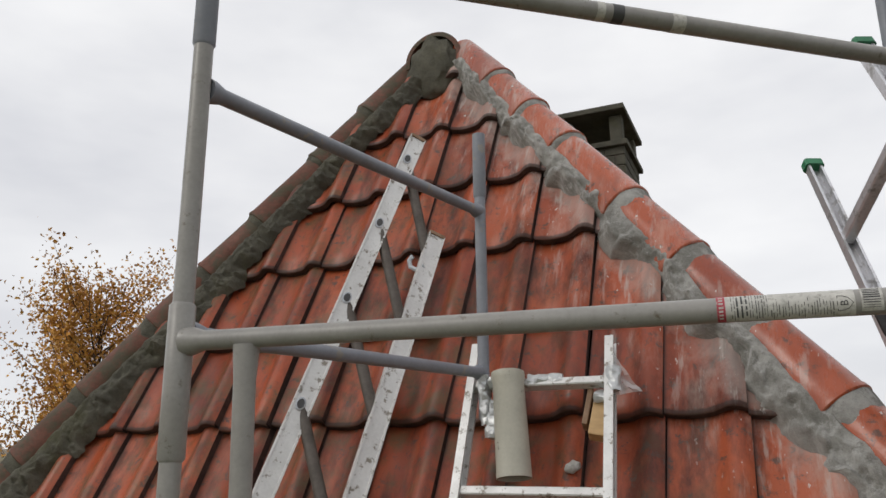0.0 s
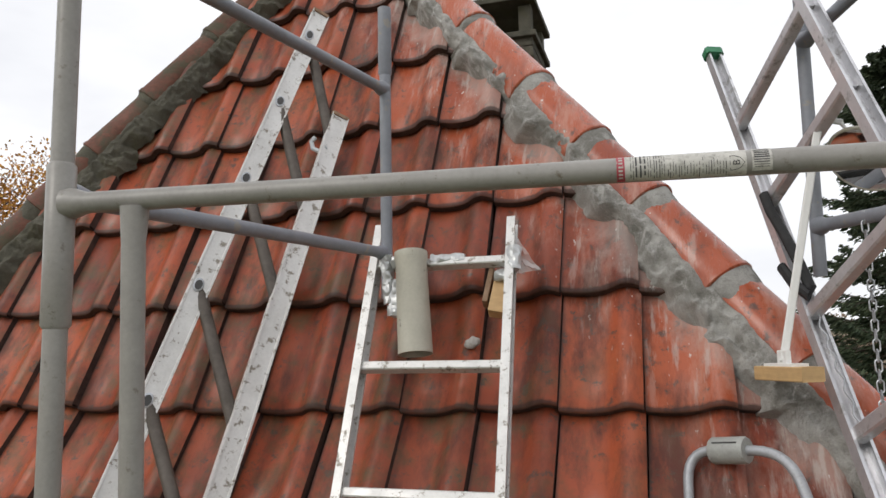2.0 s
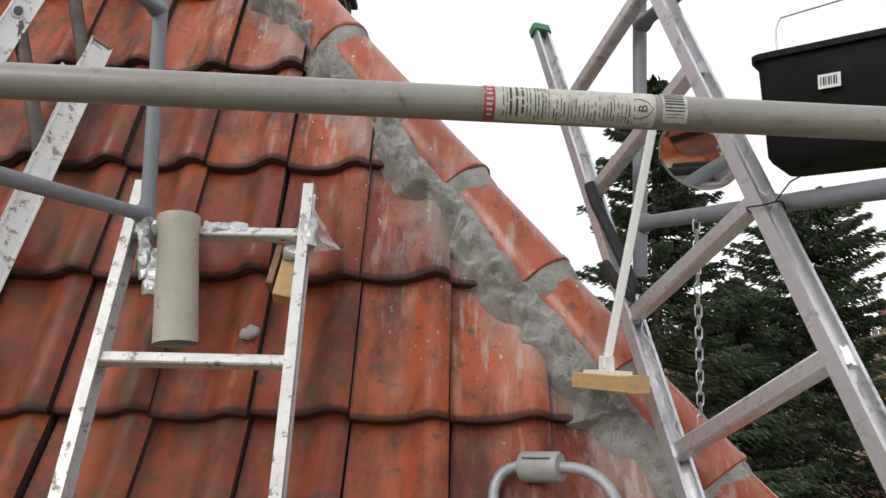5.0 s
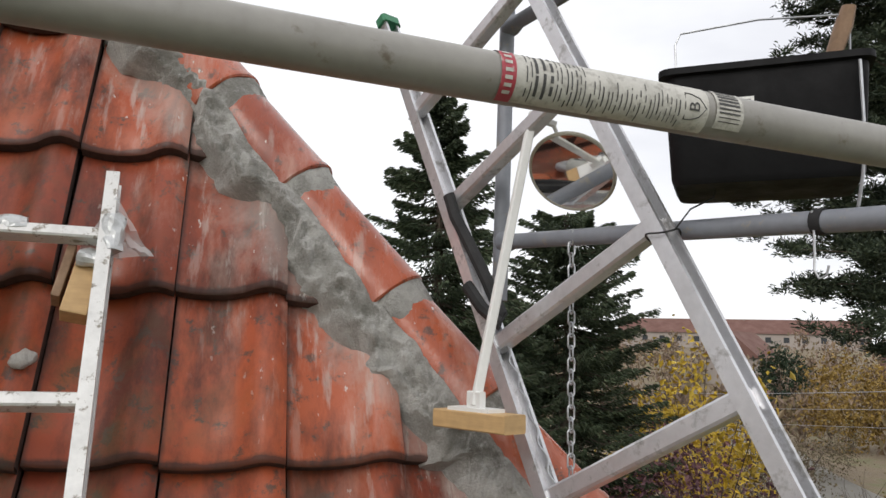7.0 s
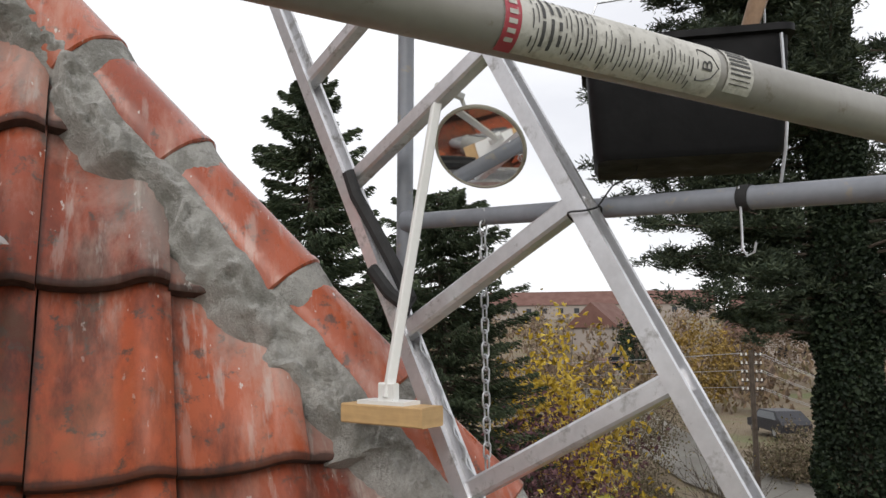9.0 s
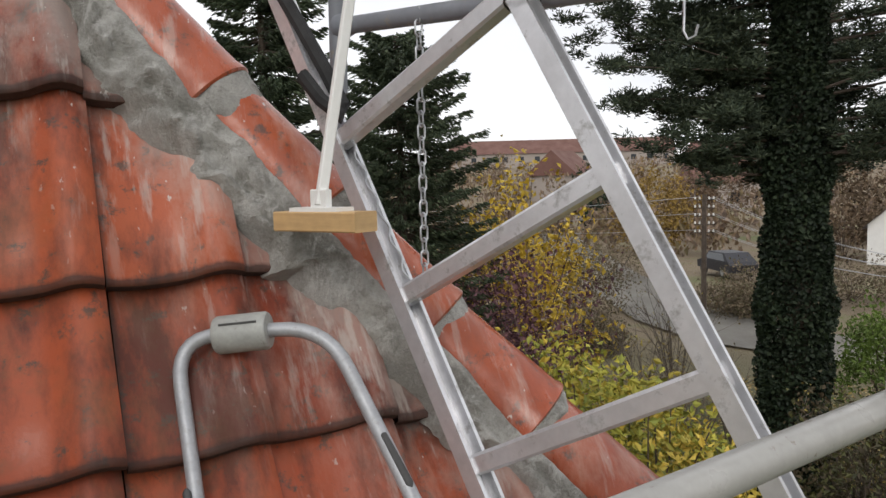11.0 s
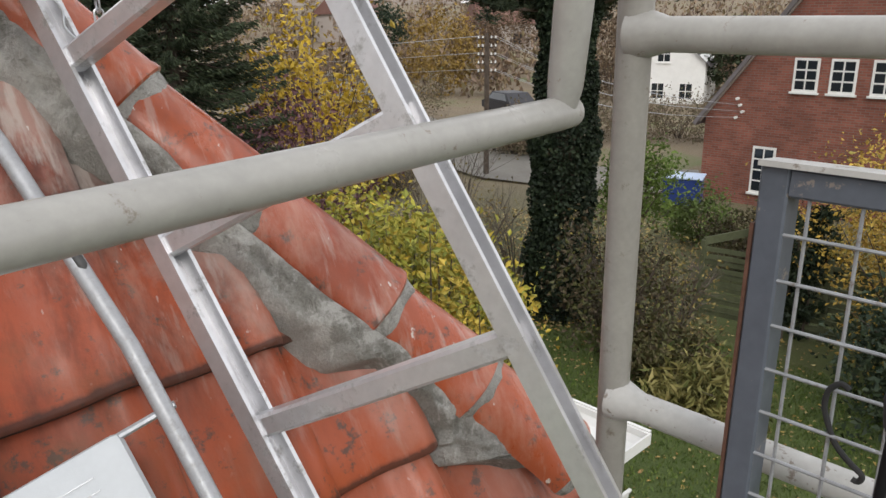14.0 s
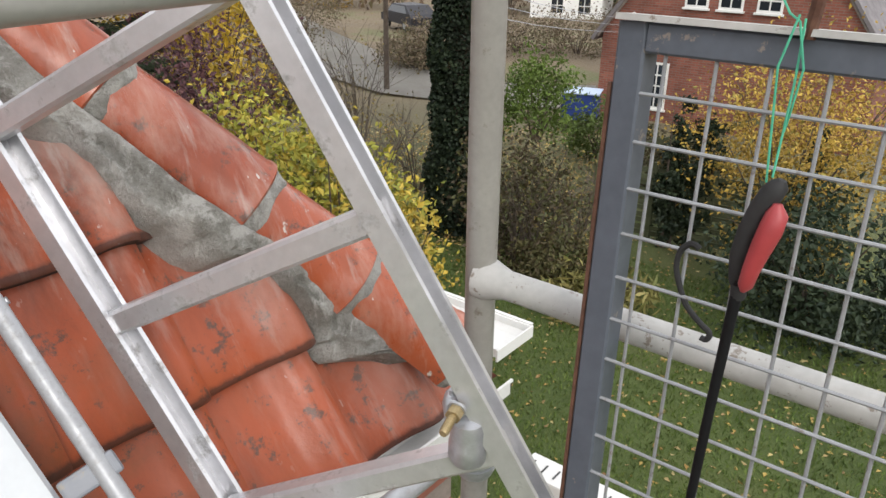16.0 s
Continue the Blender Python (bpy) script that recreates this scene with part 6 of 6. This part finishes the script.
for y, z, w, h, c_, r_ in ((7.60, -2.28, 0.74, 1.0, 2, 3), (6.55, -2.28, 0.74, 1.0, 2, 3), (5.42, -2.28, 0.74, 1.0, 2, 3), (8.58, -5.55, 0.74, 1.5, 2, 4)):
    window(bh, Matrix.Translation((X0, y, z)), w, h, c_, r_)
for y0, z0, y1, z1 in ((10.8, -3.4, 7.52, 1.0), (2.1, -3.4, 5.38, 1.0)):
    part("verge_board", extrude(rect(0.05, 0.09), (X0 - 0.06, y0, z0), (X0 - 0.06, y1, z1), (1, 0, 0)), GROUT, bh, smooth=False)
for i, (y, z) in enumerate(((9.6, -2.6), (9.5, -2.8), (9.4, -3.0), (9.6, -3.2))):
    part("wall_insulator", sweep([(X0, y, z), (X0 - 0.14, y, z)], 0.045, 8), WHITEPAINT, bh)

wh = thing("white_house", tuple(at(60.8, 56)), "white rendered house with a dark roof and small windows", "house")
M = Matrix.Translation(at(60.8, 56)) @ pose(0, 0, 0, 0, 0, 90 - 60.8 - 8)
bm = bmesh.new()
prof = [(-2.6, -0.6), (2.4, -0.6), (2.4, 2.6), (-0.2, 5.0), (-2.6, 2.9)]
a = [bm.verts.new(M @ Vector((0, y, z))) for y, z in prof]
b = [bm.verts.new(M @ Vector((9, y, z))) for y, z in prof]
for i in range(5):
    bm.faces.new((a[i], a[(i + 1) % 5], b[(i + 1) % 5], b[i]))
bm.faces.new(a)
bm.faces.new(b[::-1])
bmesh.ops.recalc_face_normals(bm, faces=bm.faces)
part("wall", bm, WHITEPAINT, wh, smooth=False)
for y0, z0, y1, z1 in ((2.75, 2.25, -0.2, 5.1), (-2.95, 2.55, -0.2, 5.1)):
    bm = bmesh.new()
    v = [bm.verts.new(M @ Vector(q)) for q in ((-0.3, y0, z0), (9.3, y0, z0), (9.3, y1, z1), (-0.3, y1, z1))]
    bm.faces.new(v)
    bmesh.ops.solidify(bm, geom=bm.faces[:], thickness=0.15)
    part("roof", bm, SLATE, wh, smooth=False)
for y, z in ((0.5, 0.3), (0.2, 2.8), (-1.4, 0.3)):
    window(wh, M @ Matrix.Translation((0, y, z)), 0.95, 1.15, 2, 2)

REDROOF = simple("red_roof", (0.15, 0.075, 0.06), 0.85, vary=0.2, scale=0.5)
FARWALL = simple("pale_far_wall", (0.34, 0.30, 0.27), 0.9, vary=0.1, scale=0.2)


def far_block(name, az, dist, length, depth, wall_h, roof_h, turn, label, wins, base=None):
    p = at(az, dist)
    p.z = land(p.x, p.y) if base is None else base
    t = thing(name, tuple(p), label, "building")
    m = Matrix.Translation(p) @ pose(0, 0, 0, 0, 0, 90 - az + turn)
    part("wall", block((0, -length / 2, -2), (depth, length / 2, wall_h), 0, m), FARWALL, t, smooth=False)
    bm = bmesh.new()
    q = [bm.verts.new(m @ Vector(v)) for v in ((-0.5, -length / 2 - 0.5, wall_h), (-0.5, length / 2 + 0.5, wall_h), (depth + 0.5, length / 2 + 0.5, wall_h), (depth + 0.5, -length / 2 - 0.5, wall_h), (depth / 2, -length / 2 - 0.5, wall_h + roof_h), (depth / 2, length / 2 + 0.5, wall_h + roof_h))]
    for f in ((0, 1, 5, 4), (2, 3, 4, 5), (1, 2, 5), (3, 0, 4), (0, 3, 2, 1)):
        bm.faces.new([q[i] for i in f])
    bmesh.ops.recalc_face_normals(bm, faces=bm.faces)
    part("roof", bm, REDROOF, t, "red-brown tiled roof", smooth=False)
    n, rws = wins
    for j in range(rws):
        for i in range(n):
            y = -length / 2 + (i + 0.5) * length / n
            z = 0.9 + j * 2.8
            part("window", block((-0.06, y - 0.7, z), (0.02, y + 0.7, z + 1.4), 0, m), GLASS, t, smooth=False)


far_block("apartment_building", 38.0, 215, 62, 12, 6.0, 4.0, 6, "long far apartment building with a red-brown roof", (14, 2), 1.0)
far_block("apartment_building", 55.5, 225, 70, 12, 6.0, 4.0, -8, "long far apartment building with a red-brown roof", (15, 2), 0.0)
far_block("red_roofed_house", 39.8, 125, 9, 8, 4.0, 4.0, 70, "small far house with a steep red roof", (2, 1))
far_block("red_roofed_house", 50.2, 110, 10, 8, 3.6, 3.6, 20, "small far house with a steep red roof", (3, 1))
far_block("long_shed", 40.4, 96, 8, 4, 1.6, 0.5, 8, "low pale shed beside the far lawn", (3, 1))

car = thing("parked_car", (36.6, 29.6, -6.0), "dark parked car on the lane", "car")
M = Matrix.Translation((36.6, 29.6, land(36.6, 29.6) + 0.08)) @ pose(0, 0, 0, 0, 0, 66)
bm = bmesh.new()
side = [(-2.1, 0.35), (2.1, 0.35), (2.15, 0.75), (1.3, 0.92), (0.75, 1.42), (-1.2, 1.45), (-1.95, 0.98), (-2.15, 0.8)]
a = [bm.verts.new(M @ Vector((x, -0.85 + (0.12 if z > 1.2 else 0), z))) for x, z in side]
b = [bm.verts.new(M @ Vector((x, 0.85 - (0.12 if z > 1.2 else 0), z))) for x, z in side]
for i in range(8):
    bm.faces.new((a[i], a[(i + 1) % 8], b[(i + 1) % 8], b[i]))
bm.faces.new(a)
bm.faces.new(b[::-1])
bmesh.ops.recalc_face_normals(bm, faces=bm.faces)
part("body", bm, CARPAINT, car, smooth=False)
for s in (-1, 1):
    bm = bmesh.new()
    bm.faces.new([bm.verts.new(M @ Vector((x, s * y, z))) for x, y, z in ((1.05, 0.865, 0.98), (0.66, 0.765, 1.36), (-1.1, 0.765, 1.38), (-1.55, 0.865, 1.0))])
    part("side_window", bm, GLASS, car, smooth=False)
    for x in (-1.3, 1.3):
        w = part("wheel", sweep([M @ Vector((x, s * 0.68, 0.32)), M @ Vector((x, s * 0.88, 0.32))], 0.32, 16), RUBBER, car)
        part("rim", sweep([M @ Vector((x, s * 0.87, 0.32)), M @ Vector((x, s * 0.90, 0.32))], 0.19, 12), GALV, w)

up_ = Vector((22.1, 18.3, -6.0))
pole = thing("utility_pole", tuple(up_), "wooden utility pole with rows of white insulators", "utility pole")
part("mast", sweep([up_, up_ + Vector((0, 0, 5.4))], [0.11, 0.08], 8), BARK, pole)
ax = Vector((0.75, -0.66, 0))
for j in range(5):
    z = 5.2 - j * 0.30
    part("arm", sweep([up_ + ax * -0.36 + Vector((0, 0, z)), up_ + ax * 0.36 + Vector((0, 0, z))], 0.022, 6), BARK, pole)
    for s in (-0.32, -0.16, 0.16, 0.32):
        part("insulator", sweep([up_ + ax * s + Vector((0, 0, z + 0.02)), up_ + ax * s + Vector((0, 0, z + 0.11))], [0.036, 0.026], 6), WHITEPAINT, pole)
for s in (-0.32, -0.16, 0.16, 0.32):
    for j in (0, 2, 4):
        o = up_ + ax * s + Vector((0, 0, 5.3 - j * 0.30))
        e = Vector((X0, 9.5, -2.8 - 0.1 * j)) if s > 0 else Vector((22.0, 52.0, -1.6 - j * 0.3))
        tagged(part("overhead_wire", sweep([o.lerp(e, k / 8) - Vector((0, 0, 0.5 * math.sin(math.pi * k / 8))) for k in range(9)], 0.006, 4), GALV), "thin overhead wire strung from the utility pole", "wire", "overhead wires")

fence = thing("slat_fence", tuple(at(67, 15.5)), "weathered greenish fence of overlapping horizontal boards", "fence")
f0, f1 = at(64.6, 15.6), at(82, 15.0)
fd = (f1 - f0).normalized()
fn = Vector((fd.y, -fd.x, 0))
panels = 4
for i in range(panels + 1):
    q = f0.lerp(f1, i / panels)
    part("post", block((-0.05, -0.05, 0), (0.05, 0.05, 1.65), 0.008, Matrix.Translation(q)), FENCEWOOD, fence, smooth=False)
for i in range(panels):
    a, b = f0.lerp(f1, i / panels), f0.lerp(f1, (i + 1) / panels)
    for j in range(11):
        z = Vector((0, 0, 0.12 + j * 0.135))
        part("slat", extrude(rect(0.02, 0.098), a + z + fn * (0.035 if j % 2 else -0.02), b + z + fn * (0.035 if j % 2 else -0.02), (0, 0, 1)), FENCEWOOD, fence, smooth=False)
f2 = at(66.5, 17.5)
part("rail_board", extrude(rect(0.03, 0.16), f0 + Vector((0, 0, 1.62)), f2 + Vector((1.5, -3.0, 2.3)), (0, 0, 1)), FENCEWOOD, fence, smooth=False)

blue = thing("blue_container", tuple(at(62.7, 24)), "blue sheeted container beside the brick house", "container")
M = Matrix.Translation(at(62.7, 24, -5.55)) @ pose(0, 0, 0, 0, 0, 20)
part("body", block((-0.45, -0.55, 0), (0.45, 0.55, 0.8), 0.02, M), BLUETARP, blue, smooth=False)
part("top", block((-0.5, -0.6, 0.8), (0.5, 0.6, 0.845), 0.02, M), PALEBLUE, blue, "pale blue lid", smooth=False)
part("stand", block((-0.4, -0.5, -0.45), (0.4, 0.5, 0.0), 0, M), FENCEWOOD, blue, smooth=False)
